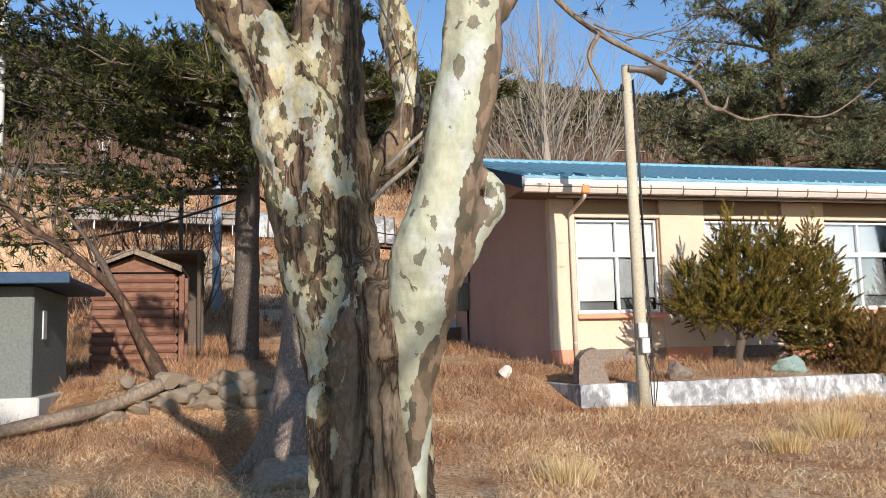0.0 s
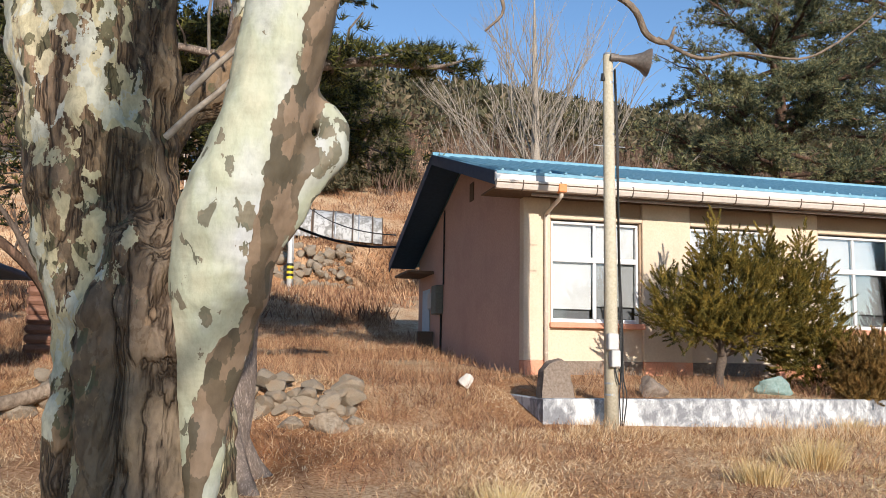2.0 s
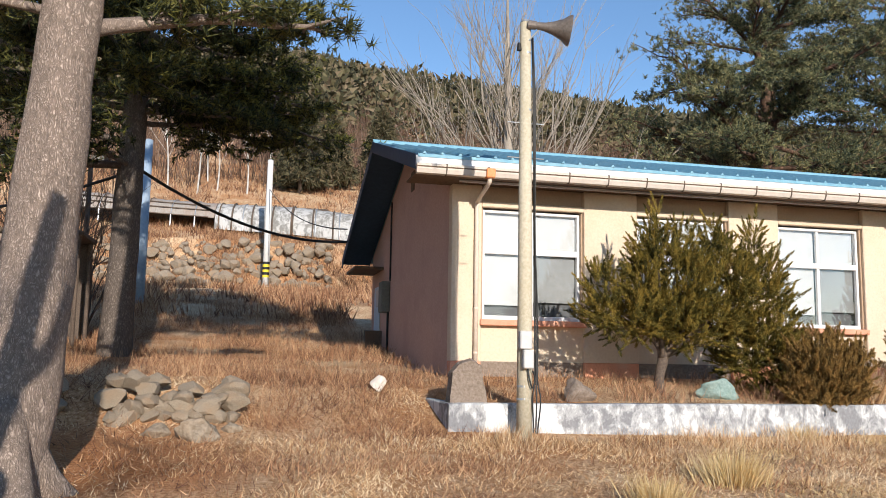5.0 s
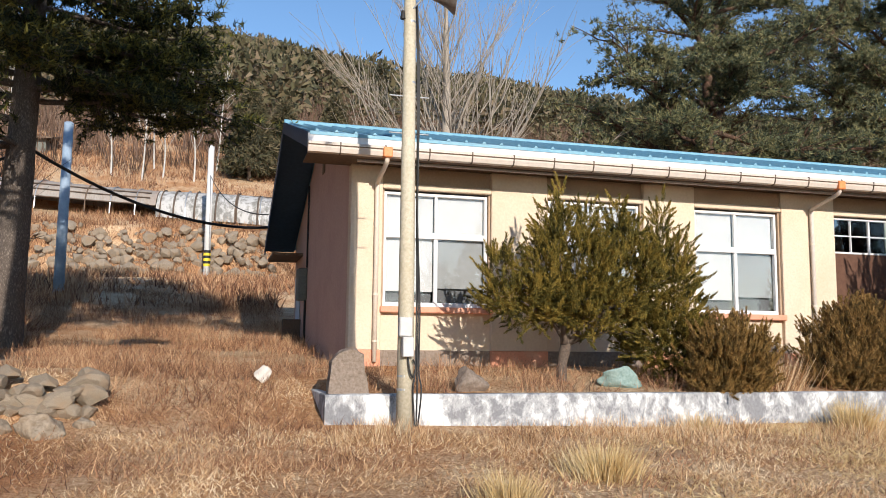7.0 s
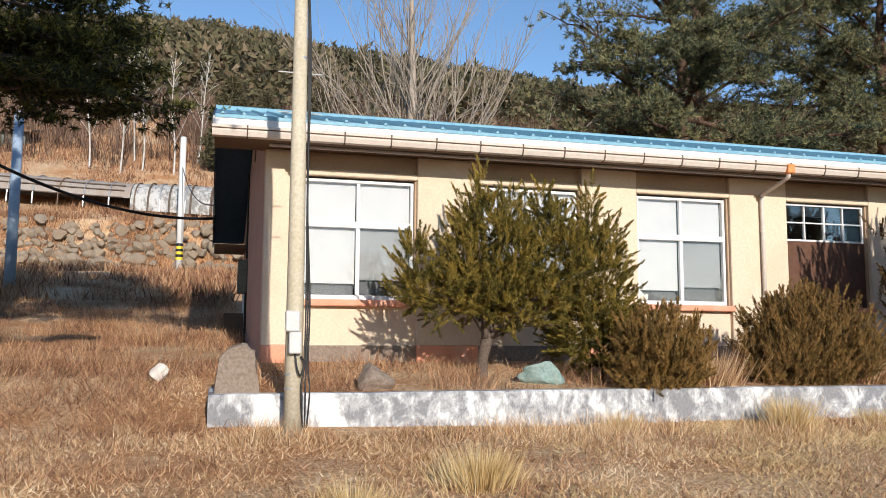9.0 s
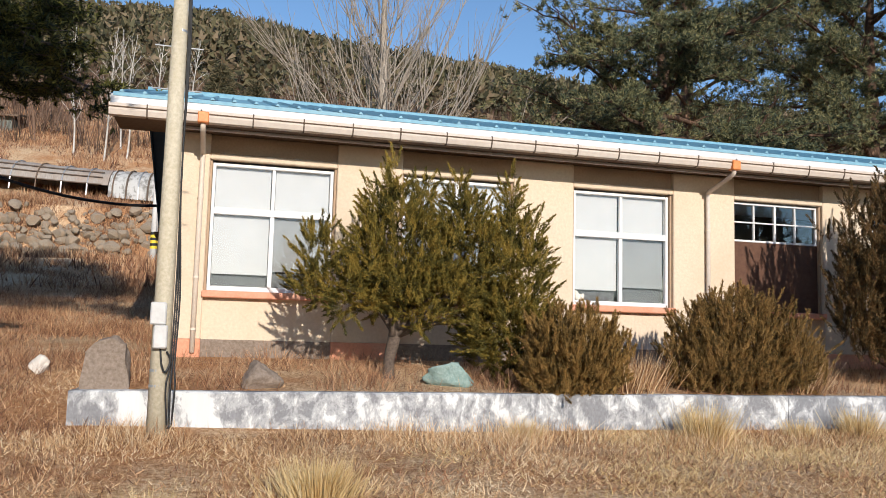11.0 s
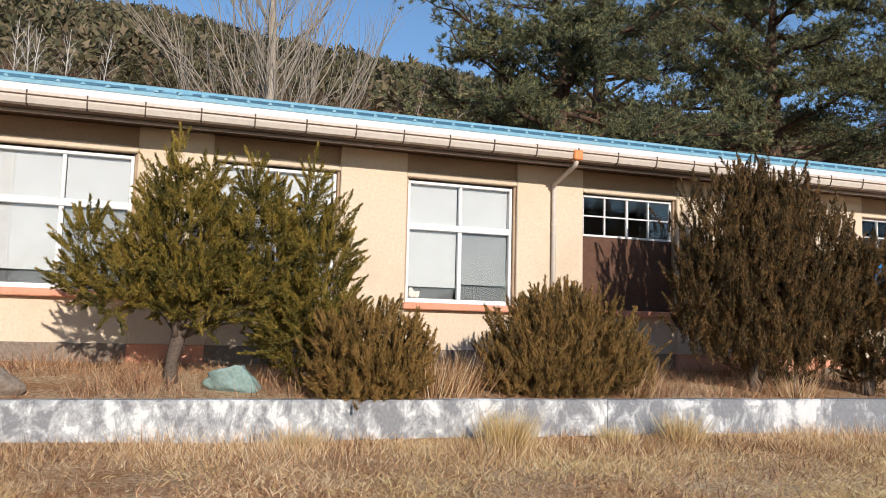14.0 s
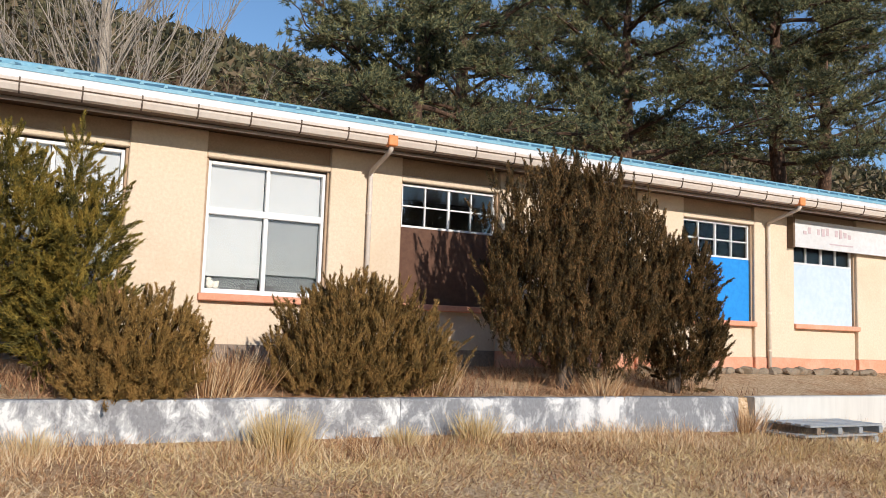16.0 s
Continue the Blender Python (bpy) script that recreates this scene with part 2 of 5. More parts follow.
M_GROUND = ground_mat()
M_PLANE = plane_bark()
M_PLANEYOUNG = young_plane_bark()
M_PINEBARK = pine_bark("pine_bark", (0.30, 0.23, 0.185), (0.50, 0.40, 0.33), 42)
M_GREYPINE = pine_bark("grey_pine_bark", (0.15, 0.12, 0.10), (0.29, 0.24, 0.20), 30)
M_REDBARK = pine_bark("red_pine_bark", (0.10, 0.06, 0.04), (0.26, 0.15, 0.10), 8)
M_GREYBARK = surface("grey_twig_bark", (0.22, 0.18, 0.14), (0.46, 0.40, 0.33), 5)
M_DARKBARK = surface("dark_bark", (0.07, 0.05, 0.04), (0.16, 0.12, 0.09), 6)
M_DEADWOOD = surface("dead_wood", (0.14, 0.10, 0.07), (0.34, 0.26, 0.19), 5, stretch=(1, 1, 0.5), relief=0.7, dist=0.03)
M_BIRCH = surface("birch_bark", (0.44, 0.41, 0.37), (0.62, 0.60, 0.56), 2, stain=(0.2, 0.17, 0.14), stain_amount=0.7, stretch=(1, 1, 2.5))
M_CREAM = surface("cream_plaster", (0.60, 0.475, 0.35), (0.69, 0.565, 0.43), 4, 0.9, stain=(0.53, 0.41, 0.285), stain_amount=0.55, relief=0.45)
M_PINKWALL = surface("pink_plaster", (0.48, 0.30, 0.24), (0.58, 0.38, 0.31), 4, 0.9, stain=(0.40, 0.25, 0.20), stain_amount=0.5, relief=0.25)
M_PINK = surface("salmon_paint", (0.60, 0.25, 0.15), (0.72, 0.33, 0.21), 5, 0.8, stain=(0.62, 0.45, 0.34), stain_amount=0.6)
# ochre of the jambs; on the lintels it paints in the eave shadow
M_OCHRE = surface("ochre_trim_and_eave_shade", (0.34, 0.24, 0.16), (0.44, 0.31, 0.21), 5, 0.8)
M_WHITE = surface("white_frame_paint", (0.66, 0.66, 0.66), (0.74, 0.74, 0.74), 3, 0.5, stain=(0.66, 0.64, 0.6), relief=0.05)
M_BLIND = surface("blind_fabric", (0.43, 0.44, 0.44), (0.49, 0.50, 0.50), 1.2, 0.8, stain=(0.46, 0.47, 0.47), relief=0.0)
M_GREYBLIND = surface("grey_blind_fabric", (0.22, 0.23, 0.23), (0.27, 0.28, 0.28), 2, 0.8, relief=0.0)
M_GLASS = glass_mat()
M_ROOF = surface("blue_sheet_metal", (0.13, 0.31, 0.42), (0.22, 0.41, 0.50), 2.0, 0.55, 0.0, stain=(0.24, 0.38, 0.45), stain_amount=0.6, relief=0.05, spec=0.3)
M_ROOFDARK = surface("navy_board", (0.02, 0.05, 0.10), (0.035, 0.075, 0.14), 2, 0.6, relief=0.1)
M_FASCIA = surface("white_sheet_metal", (0.54, 0.54, 0.55), (0.64, 0.64, 0.65), 2, 0.45, stain=(0.46, 0.45, 0.44), stain_amount=0.5, relief=0.06)
M_GUTTER = surface("gutter_plastic", (0.54, 0.47, 0.41), (0.64, 0.56, 0.49), 2, 0.5, stain=(0.5, 0.38, 0.3), stain_amount=0.5, relief=0.06)
M_SOFFIT = surface("brown_soffit", (0.12, 0.08, 0.055), (0.18, 0.125, 0.085), 3, 0.8)
M_ORANGE = surface("orange_plastic", (0.62, 0.20, 0.06), (0.76, 0.28, 0.10), 3, 0.5, relief=0.1)
M_PIPE = surface("cream_pipe", (0.62, 0.52, 0.42), (0.72, 0.62, 0.52), 3, 0.5, relief=0.05)
M_BROWN = surface("brown_board", (0.085, 0.038, 0.022), (0.125, 0.06, 0.036), 2, 0.7, relief=0.15)
M_BLUE = surface("bright_blue_board", (0.008, 0.20, 0.58), (0.014, 0.25, 0.66), 2, 0.6, relief=0.08, stain=(0.02, 0.22, 0.55))
M_PALE = surface("pale_blue_board", (0.44, 0.54, 0.62), (0.54, 0.62, 0.69), 1.5, 0.6, relief=0.08)
M_KERB = peeling("peeling_whitewash", (0.64, 0.64, 0.63), (0.25, 0.25, 0.26), 0.59)
M_KERBWORN = peeling("worn_whitewash", (0.62, 0.62, 0.62), (0.24, 0.245, 0.26), 0.545)
M_KERB2 = peeling("sound_whitewash", (0.58, 0.56, 0.52), (0.42, 0.40, 0.37), 0.68)
M_CONCRETE = surface("pole_concrete", (0.42, 0.37, 0.27), (0.58, 0.52, 0.40), 5, 0.9, stain=(0.40, 0.33, 0.2), stain_amount=0.5)
M_WPOLE = surface("pale_concrete", (0.58, 0.57, 0.55), (0.70, 0.69, 0.66), 4, 0.9)
M_BPOLE = surface("blue_grey_paint", (0.24, 0.32, 0.41), (0.33, 0.41, 0.50), 3, 0.6)
M_METAL = surface("grey_box_paint", (0.48, 0.47, 0.45), (0.58, 0.57, 0.55), 3, 0.5, relief=0.05)
M_GALV = surface("galvanised_steel", (0.36, 0.38, 0.40), (0.52, 0.54, 0.56), 4, 0.4, 0.6, relief=0.05)
M_BLACK = surface("black_rubber", (0.012, 0.012, 0.013), (0.03, 0.03, 0.03), 5, 0.6, relief=0.05)
M_YELLOW = surface("yellow_tape", (0.70, 0.50, 0.03), (0.80, 0.60, 0.06), 4, 0.6, relief=0.05)
M_STONE = surface("field_stone", (0.17, 0.13, 0.09), (0.40, 0.33, 0.25), 3, 0.9, stain=(0.30, 0.20, 0.12), stain_amount=0.8, relief=0.6, dist=0.03)
M_STONEB = surface("green_blue_stone", (0.16, 0.25, 0.23), (0.28, 0.36, 0.33), 4, 0.8, stain=(0.34, 0.35, 0.32), relief=0.5, dist=0.03)
M_STONEW = surface("white_stone", (0.58, 0.52, 0.46), (0.72, 0.66, 0.58), 4, 0.9, relief=0.4)
M_STELE = surface("brown_stone", (0.16, 0.12, 0.09), (0.29, 0.23, 0.185), 5, 0.9, stain=(0.33, 0.25, 0.20), relief=0.6, dist=0.02)
M_LOG = surface("log_siding", (0.15, 0.07, 0.045), (0.26, 0.13, 0.085), 4, 0.8, stretch=(0.25, 1, 1), stain=(0.14, 0.06, 0.04), stain_amount=0.6)
M_GREYWALL = surface("grey_render", (0.13, 0.14, 0.125), (0.20, 0.21, 0.185), 4, 0.9)
M_PLASTIC = peeling("greenhouse_film", (0.50, 0.49, 0.47), (0.26, 0.25, 0.23), 0.60)
M_TARP = surface("weathered_tarpaulin", (0.26, 0.23, 0.20), (0.40, 0.36, 0.32), 1.5, 0.8, stain=(0.30, 0.19, 0.13), stain_amount=0.7, stretch=(2.5, 0.5, 0.5))
M_YEWLIGHT = leafy("golden_brown_shrub_leaf", [(0.036, 0.025, 0.010), (0.105, 0.067, 0.021), (0.22, 0.13, 0.036), (0.33, 0.19, 0.062)], 0.7, 0.1, 6.0, 0.45)
M_YEWMID = leafy("brown_shrub_leaf", [(0.03, 0.021, 0.009), (0.09, 0.058, 0.019), (0.20, 0.12, 0.035), (0.31, 0.175, 0.06)], 0.7, 0.1, 6.0, 0.45)
# grey for the added boards that stand in for the dim room
M_INNER = surface("dim_room_grey", (0.10, 0.105, 0.11), (0.12, 0.125, 0.13), 2, 0.9, relief=0.0)
M_JUNIPER = leafy("juniper_leaf", [(0.010, 0.012, 0.005), (0.040, 0.038, 0.010), (0.125, 0.10, 0.018), (0.28, 0.19, 0.036)], 0.7, 0.1, 4.0, 0.35)
M_YEW = leafy("bronzed_shrub_leaf", [(0.012, 0.009, 0.005), (0.034, 0.024, 0.010), (0.095, 0.060, 0.020), (0.20, 0.108, 0.040)], 0.7, 0.1, 6.0, 0.45)
M_PINE = leafy("pine_needle", [(0.010, 0.016, 0.008), (0.035, 0.042, 0.013), (0.16, 0.15, 0.036)], 0.6, 0.15, 0.7)
M_PINEB = leafy("red_pine_needle", [(0.025, 0.042, 0.030), (0.09, 0.108, 0.062), (0.20, 0.20, 0.095), (0.31, 0.27, 0.12)], 0.6, 0.2, 0.35)
M_WOODS = leafy("far_woods_leaf", [(0.045, 0.046, 0.028), (0.085, 0.08, 0.042), (0.135, 0.115, 0.06), (0.20, 0.15, 0.095)], 0.8, 0.1, 0.045)
M_BAREWOODS = leafy("far_bare_wood", [(0.07, 0.045, 0.03), (0.14, 0.082, 0.055), (0.22, 0.15, 0.11)], 0.9, 0.0, 0.05)
M_STRAW = leafy("dry_grass_blade", [(0.17, 0.085, 0.04), (0.52, 0.30, 0.15), (0.74, 0.51, 0.29), (0.86, 0.70, 0.48)], 0.8, 0.3, 0.6)
M_GOLD = leafy("golden_grass_blade", [(0.52, 0.35, 0.15), (0.70, 0.52, 0.26), (0.80, 0.66, 0.40)], 0.75, 0.3, 1.0)
M_WEED = leafy("brown_weed_stem", [(0.10, 0.045, 0.028), (0.32, 0.16, 0.085), (0.58, 0.37, 0.21)], 0.85, 0.1, 0.8)
M_HORN = surface("weathered_horn_metal", (0.13, 0.11, 0.10), (0.22, 0.19, 0.17), 4, 0.5, 0.3, stain=(0.20, 0.11, 0.07), stain_amount=0.6, relief=0.1)
M_INK = surface("faded_red_ink", (0.46, 0.36, 0.39), (0.54, 0.45, 0.47), 4, 0.8, relief=0.0)


# ---- geometry helpers ----
rng = np.random.default_rng(7)


class Shape:
    """Gathers vertices and faces of one mesh."""

    def __init__(self):
        self.v, self.f = [], []

    def add(self, verts, faces):
        o = len(self.v)
        self.v.extend(tuple(map(float, p)) for p in verts)
        self.f.extend(tuple(o + i for i in q) for q in faces)
        return self

    def box(self, x0, x1, y0, y1, z0, z1, bevel=0.0):
        b = min(bevel, 0.45 * min(abs(x1 - x0), abs(y1 - y0), abs(z1 - z0)))
        if b <= 0:
            p = [(x, y, z) for x in (x0, x1) for y in (y0, y1) for z in (z0, z1)]
            return self.add(p, [(0, 1, 3, 2), (4, 6, 7, 5), (0, 4, 5, 1), (2, 3, 7, 6), (0, 2, 6, 4), (1, 5, 7, 3)])
        bm = bmesh.new()
        bmesh.ops.create_cube(bm, size=1)
        for q in bm.verts:
            q.co = Vector(((x0 + x1) / 2 + q.co.x * (x1 - x0), (y0 + y1) / 2 + q.co.y * (y1 - y0), (z0 + z1) / 2 + q.co.z * (z1 - z0)))
        bmesh.ops.bevel(bm, geom=bm.edges[:], offset=b, segments=1, affect="EDGES")
        bm.verts.index_update()
        self.add([q.co for q in bm.verts], [[q.index for q in fc.verts] for fc in bm.faces])
        bm.free()
        return self

    def tube(self, points, radii, sides=8, caps=True, lump=0.0):
        pts = [Vector(p) for p in points]
        up = Vector((0.13, 0.97, 0.21))
        verts, faces = [], []
        for i, p in enumerate(pts):
            d = (pts[min(i + 1, len(pts) - 1)] - pts[max(i - 1, 0)]).normalized()
            a = d.cross(up)
            if a.length < 1e-3:
                a = d.cross(Vector((1, 0, 0)))
            a.normalize()
            b = d.cross(a)
            r = radii[i] if hasattr(radii, "__len__") else radii
            for k in range(sides):
                w = 2 * math.pi * k / sides
                rr = r * (1 + lump * noise.noise((p + a * math.cos(w) + b * math.sin(w)) * 1.7))
                verts.append(p + (a * math.cos(w) + b * math.sin(w)) * rr)
        for i in range(len(pts) - 1):
            for k in range(sides):
                j = (k + 1) % sides
                faces.append((i * sides + k, i * sides + j, (i + 1) * sides + j, (i + 1) * sides + k))
        if caps:
            faces.append(tuple(range(sides))[::-1])
            faces.append(tuple(range((len(pts) - 1) * sides, len(pts) * sides)))
        return self.add(verts, faces)


def mesh_of(name, shape, material, smooth=False):
    me = bpy.data.meshes.new(name)
    if isinstance(shape, Shape):
        me.from_pydata(shape.v, [], shape.f)
    else:
        v, n = shape
        me.vertices.add(len(v))
        me.vertices.foreach_set("co", np.asarray(v, np.float32).ravel())
        count = len(v) // n
        me.loops.add(count * n)
        me.loops.foreach_set("vertex_index", np.arange(count * n, dtype=np.int32))
        me.polygons.add(count)
        me.polygons.foreach_set("loop_start", np.arange(0, count * n, n, dtype=np.int32))
        me.update(calc_edges=True)
    me.validate()
    me.materials.append(material)
    if smooth:
        me.polygons.foreach_set("use_smooth", [True] * len(me.polygons))
    return me


def part(name, shape, material, parent=None, label="", smooth=False):
    ob = new(name, mesh_of(name, shape, material, smooth))
    if parent is not None:
        ob.parent = parent
        if parent.parent is None:
            ob.matrix_parent_inverse = Matrix.Translation(-parent.location)
    if label:
        ob["label"] = label
    return ob


def thing(name, base, label, category, group="", kind=""):
    e = new(name)
    e.location = base
    e.empty_display_size = 0.2
    return tagged(e, label, category, group, kind)


def sub_empty(name, parent, label=""):
    e = new(name)
    e.parent = parent
    if label:
        e["label"] = label
    e.location = (0, 0, 0)
    e.matrix_parent_inverse = Matrix.Translation(-parent.location)
    return e


def curve_points(ctrl, n):
    """A smooth line through the control points."""
    c = [Vector(p) for p in ctrl]
    c = [c[0] * 2 - c[1]] + c + [c[-1] * 2 - c[-2]]
    out = []
    for i in range(1, len(c) - 2):
        for k in range(n):
            t = k / n
            a, b, d, e = c[i - 1], c[i], c[i + 1], c[i + 2]
            out.append(0.5 * ((2 * b) + (d - a) * t + (2 * a - 5 * b + 4 * d - e) * t * t + (3 * b - a - 3 * d + e) * t ** 3))
    out.append(c[-2])
    return out


def limb(shape, ctrl, radii, sides=10, n=5, lump=0.15):
    pts = curve_points(ctrl, n)
    u = np.linspace(0, len(radii) - 1, len(pts))
    shape.tube(pts, list(np.interp(u, range(len(radii)), radii)), sides, True, lump)


def blades(roots, dirs, length, width):
    """Thin triangles: one at each root, along dirs."""
    n = len(roots)
    d = dirs / np.linalg.norm(dirs, axis=1, keepdims=True)
    r = rng.normal(size=(n, 3))
    side = np.cross(d, r)
    side /= np.linalg.norm(side, axis=1, keepdims=True) + 1e-9
    w = (np.asarray(width) * np.ones(n))[:, None] * 0.5
    tip = roots + d * (np.asarray(length) * np.ones(n))[:, None]
    return np.stack([roots - side * w, roots + side * w, tip], 1).reshape(-1, 3)


def needle_tufts(centres, axis, count, length, width):
    """Compact brushes of needles at the ends of twigs."""
    c = np.repeat(centres, count, 0)
    d = np.repeat(axis, count, 0) * 0.5 + rng.normal(size=(len(c), 3)) * 0.55
    c = c + rng.normal(size=c.shape) * length * 0.12
    return blades(c, d, length * rng.uniform(0.6, 1.15, len(c)), width)


def stone_mesh(name, seed, material):
    """A broken field stone with flat faces."""
    bm = bmesh.new()
    bmesh.ops.create_icosphere(bm, subdivisions=2, radius=1)
    r = random.Random(seed + 90)
    cuts = [(Vector((r.uniform(-1, 1), r.uniform(-1, 1), r.uniform(-1, 1))).normalized(), r.uniform(0.55, 0.8)) for k in range(11)]
    for q in bm.verts:
        c = q.co * (1.05 + 0.12 * noise.noise(q.co * 2 + Vector((seed, 5, 2))))
        for n3, lim in cuts:
            d = c.dot(n3)
            if d > lim:
                c -= n3 * (d - lim)
        q.co = c * 1.1
    me = bpy.data.meshes.new(name)
    bm.to_mesh(me)
    bm.free()
    me.materials.append(material)
    return me


def boulder(name, centre, size, seed, material, label):
    """A single stone with broad worn faces."""
    bm = bmesh.new()
    bmesh.ops.create_icosphere(bm, subdivisions=4, radius=1)
    for q in bm.verts:
        p = q.co.normalized()
        c = p.copy()
        for k in range(9):
            n3 = Vector((math.sin(seed * 9 + k * 2.1), math.cos(seed * 5 + k * 3.7), math.sin(seed * 3 + k * 1.3) * 0.8)).normalized()
            d = c.dot(n3)
            if d > 0.6:
                c -= n3 * (d - 0.6) * 0.9
        c *= 1.12 + 0.16 * noise.noise(p * 2.0 + Vector((seed * 4, 0, 0))) + 0.07 * noise.noise(p * 6)
        q.co = Vector((c.x * size[0], c.y * size[1], c.z * size[2])) + Vector(centre)
    me = bpy.data.meshes.new(name)
    bm.to_mesh(me)
    bm.free()
    me.materials.append(material)
    me.polygons.foreach_set("use_smooth", [True] * len(me.polygons))
    return tagged(new(name, me), label, "stone")


# ---- ground ----
PX0, PY0 = 4.87, 11.66          # corner of the terrace
LEFT_Y = [-60, 4, 8.7, 11.5, 13.5, 16.5, 18.4, 22, 29, 36, 43, 44.2, 46.2, 47.2, 52, 59, 75, 110, 170, 250, 420]
LEFT_Z = [-0.6, 0.0, 0.30, 0.50, 0.98, 1.25, 1.33, 1.7, 2.9, 3.9, 4.3, 4.45, 7.2, 7.6, 8.8, 12.2, 18, 32, 50, 80, 50]
RIDGE_X = [-250, -60, -20, 5, 30, 50, 88, 107, 131, 168, 230, 400]
RIDGE_K = [1.1, 1.07, 1.10, 1.11, 1.05, 1.015, 1.01, 0.955, 0.93, 0.96, 1.0, 0.9]


def height(x, y):
    z = np.interp(y, LEFT_Y, LEFT_Z)
    if y > 60:
        z *= 1 + (np.interp(x, RIDGE_X, RIDGE_K) - 1) * min(1, (y - 60) / 120)
        z += 1.2 * noise.noise(Vector((x * 0.02, y * 0.02, 3))) * min(1, (y - 60) / 60) + 4 * noise.noise(Vector((x * 0.008, y * 0.012, 9))) * min(1, max(0, y - 75) / 60) * (1 if y < 200 else 0.4)
    if x > PX0 + 0.1 and 11.75 < y < 30 and (y < 13.3 or x > 5.45):
        z = np.interp(y, [11.76, 14.5, 24, 30], [0.86, 1.14, 1.3, 3.0])
    elif 5 < y < 11.76:
        z += np.interp(x, [5, 9, 15, 22], [0.0, -0.07, -0.06, -0.2]) * (y - 5) / 6.7
    if -2.2 < x < 2.6 and 12.0 < y < 14.5:
        z += 0.32 * min(1, (y - 12.0) / 0.4) * max(0, 1 - max(0, y - 12.6) / 1.9) * min(1, (2.6 - x) / 0.5, (x + 2.2) / 0.5)
    if y < 40:
        z += 0.05 * noise.noise(Vector((x * 0.5, y * 0.5, 0))) * (1 if y < 11 or x < 4.7 else 0.3)
    return float(z)


xs = sorted(set([-420, -300, -220, -160, -120, -90, -70, -55, -45, -38, -32, -27, -23, -20] + [round(-17 + 0.5 * i, 2) for i in range(92)] + [PX0 + 0.06, PX0 + 0.14] + [31, 34, 38, 43, 49, 56, 64, 74, 86, 100, 116, 134, 155, 180, 220, 280, 360, 460]))
ys = sorted(set([-200, -120, -60, -30, -15, -8, -4] + [round(-2 + 0.5 * i, 2) for i in range(66)] + [11.72, 11.80] + [32, 34, 36, 38, 40, 42, 43.3, 44.2, 45.2, 46.2, 47.2, 49, 52, 55, 59, 63, 68, 74, 80, 88, 96, 105, 115, 126, 138, 150, 162, 175, 188, 202, 216, 230, 250, 275, 310, 360, 420, 800, 2500]))
gs = Shape()
gs.v = [(float(x), float(y), height(x, y)) for y in ys for x in xs]
nx = len(xs)
gs.f = [(j * nx + i, j * nx + i + 1, (j + 1) * nx + i + 1, (j + 1) * nx + i) for j in range(len(ys) - 1) for i in range(nx - 1)]
tagged(part("ground", gs, M_GROUND, smooth=False), "dry winter ground of straw and reddish soil", "ground", kind="structure")

# ---- terrace walls ----
def kerb_wall(name, x0, x1, material, label):
    t = thing(name, (x0, PY0, 0.1), label, "wall", kind="structure")
    s = Shape()
    n = max(2, int((x1 - x0) / 0.35))
    top = [0.885 + 0.012 * noise.noise(Vector((x0 + i * 0.35, 0, 0))) for i in range(n + 1)]
    vs, fs = [], []
    for i in range(n + 1):
        x = x0 + (x1 - x0) * i / n
        w = 0.012 * noise.noise(Vector((x * 1.3, 4, 0)))
        vs += [(x, PY0 + w, 0.0), (x, PY0 + w, top[i] - 0.02), (x, PY0 + w + 0.02, top[i]), (x, PY0 + 0.2, top[i]), (x, PY0 + 0.2, 0.0)]
    for i in range(n):
        for k in range(4):
            a = i * 5 + k
            fs.append((a, a + 5, a + 6, a + 1))
    fs += [(0, 1, 2, 3, 4), tuple(n * 5 + k for k in (4, 3, 2, 1, 0))]
    s.add(vs, fs)
    part("wall_run", s, material, t)
    return t


kerb = kerb_wall("terrace_wall", PX0, 13.2, M_KERB, "low terrace wall with peeling whitewash")
kerb_b = kerb_wall("terrace_wall", 13.206, 18.3, M_KERBWORN, "low terrace wall with streaked peeling whitewash")
kerb_wall("terrace_wall", 18.62, 40, M_KERB2, "low terrace wall with sound cream whitewash")
s = Shape().box(PX0, PX0 + 0.2, PY0 + 0.205, 13.2, 0.1, 0.88, 0.015)
part("wall_return", s, M_KERB, kerb)

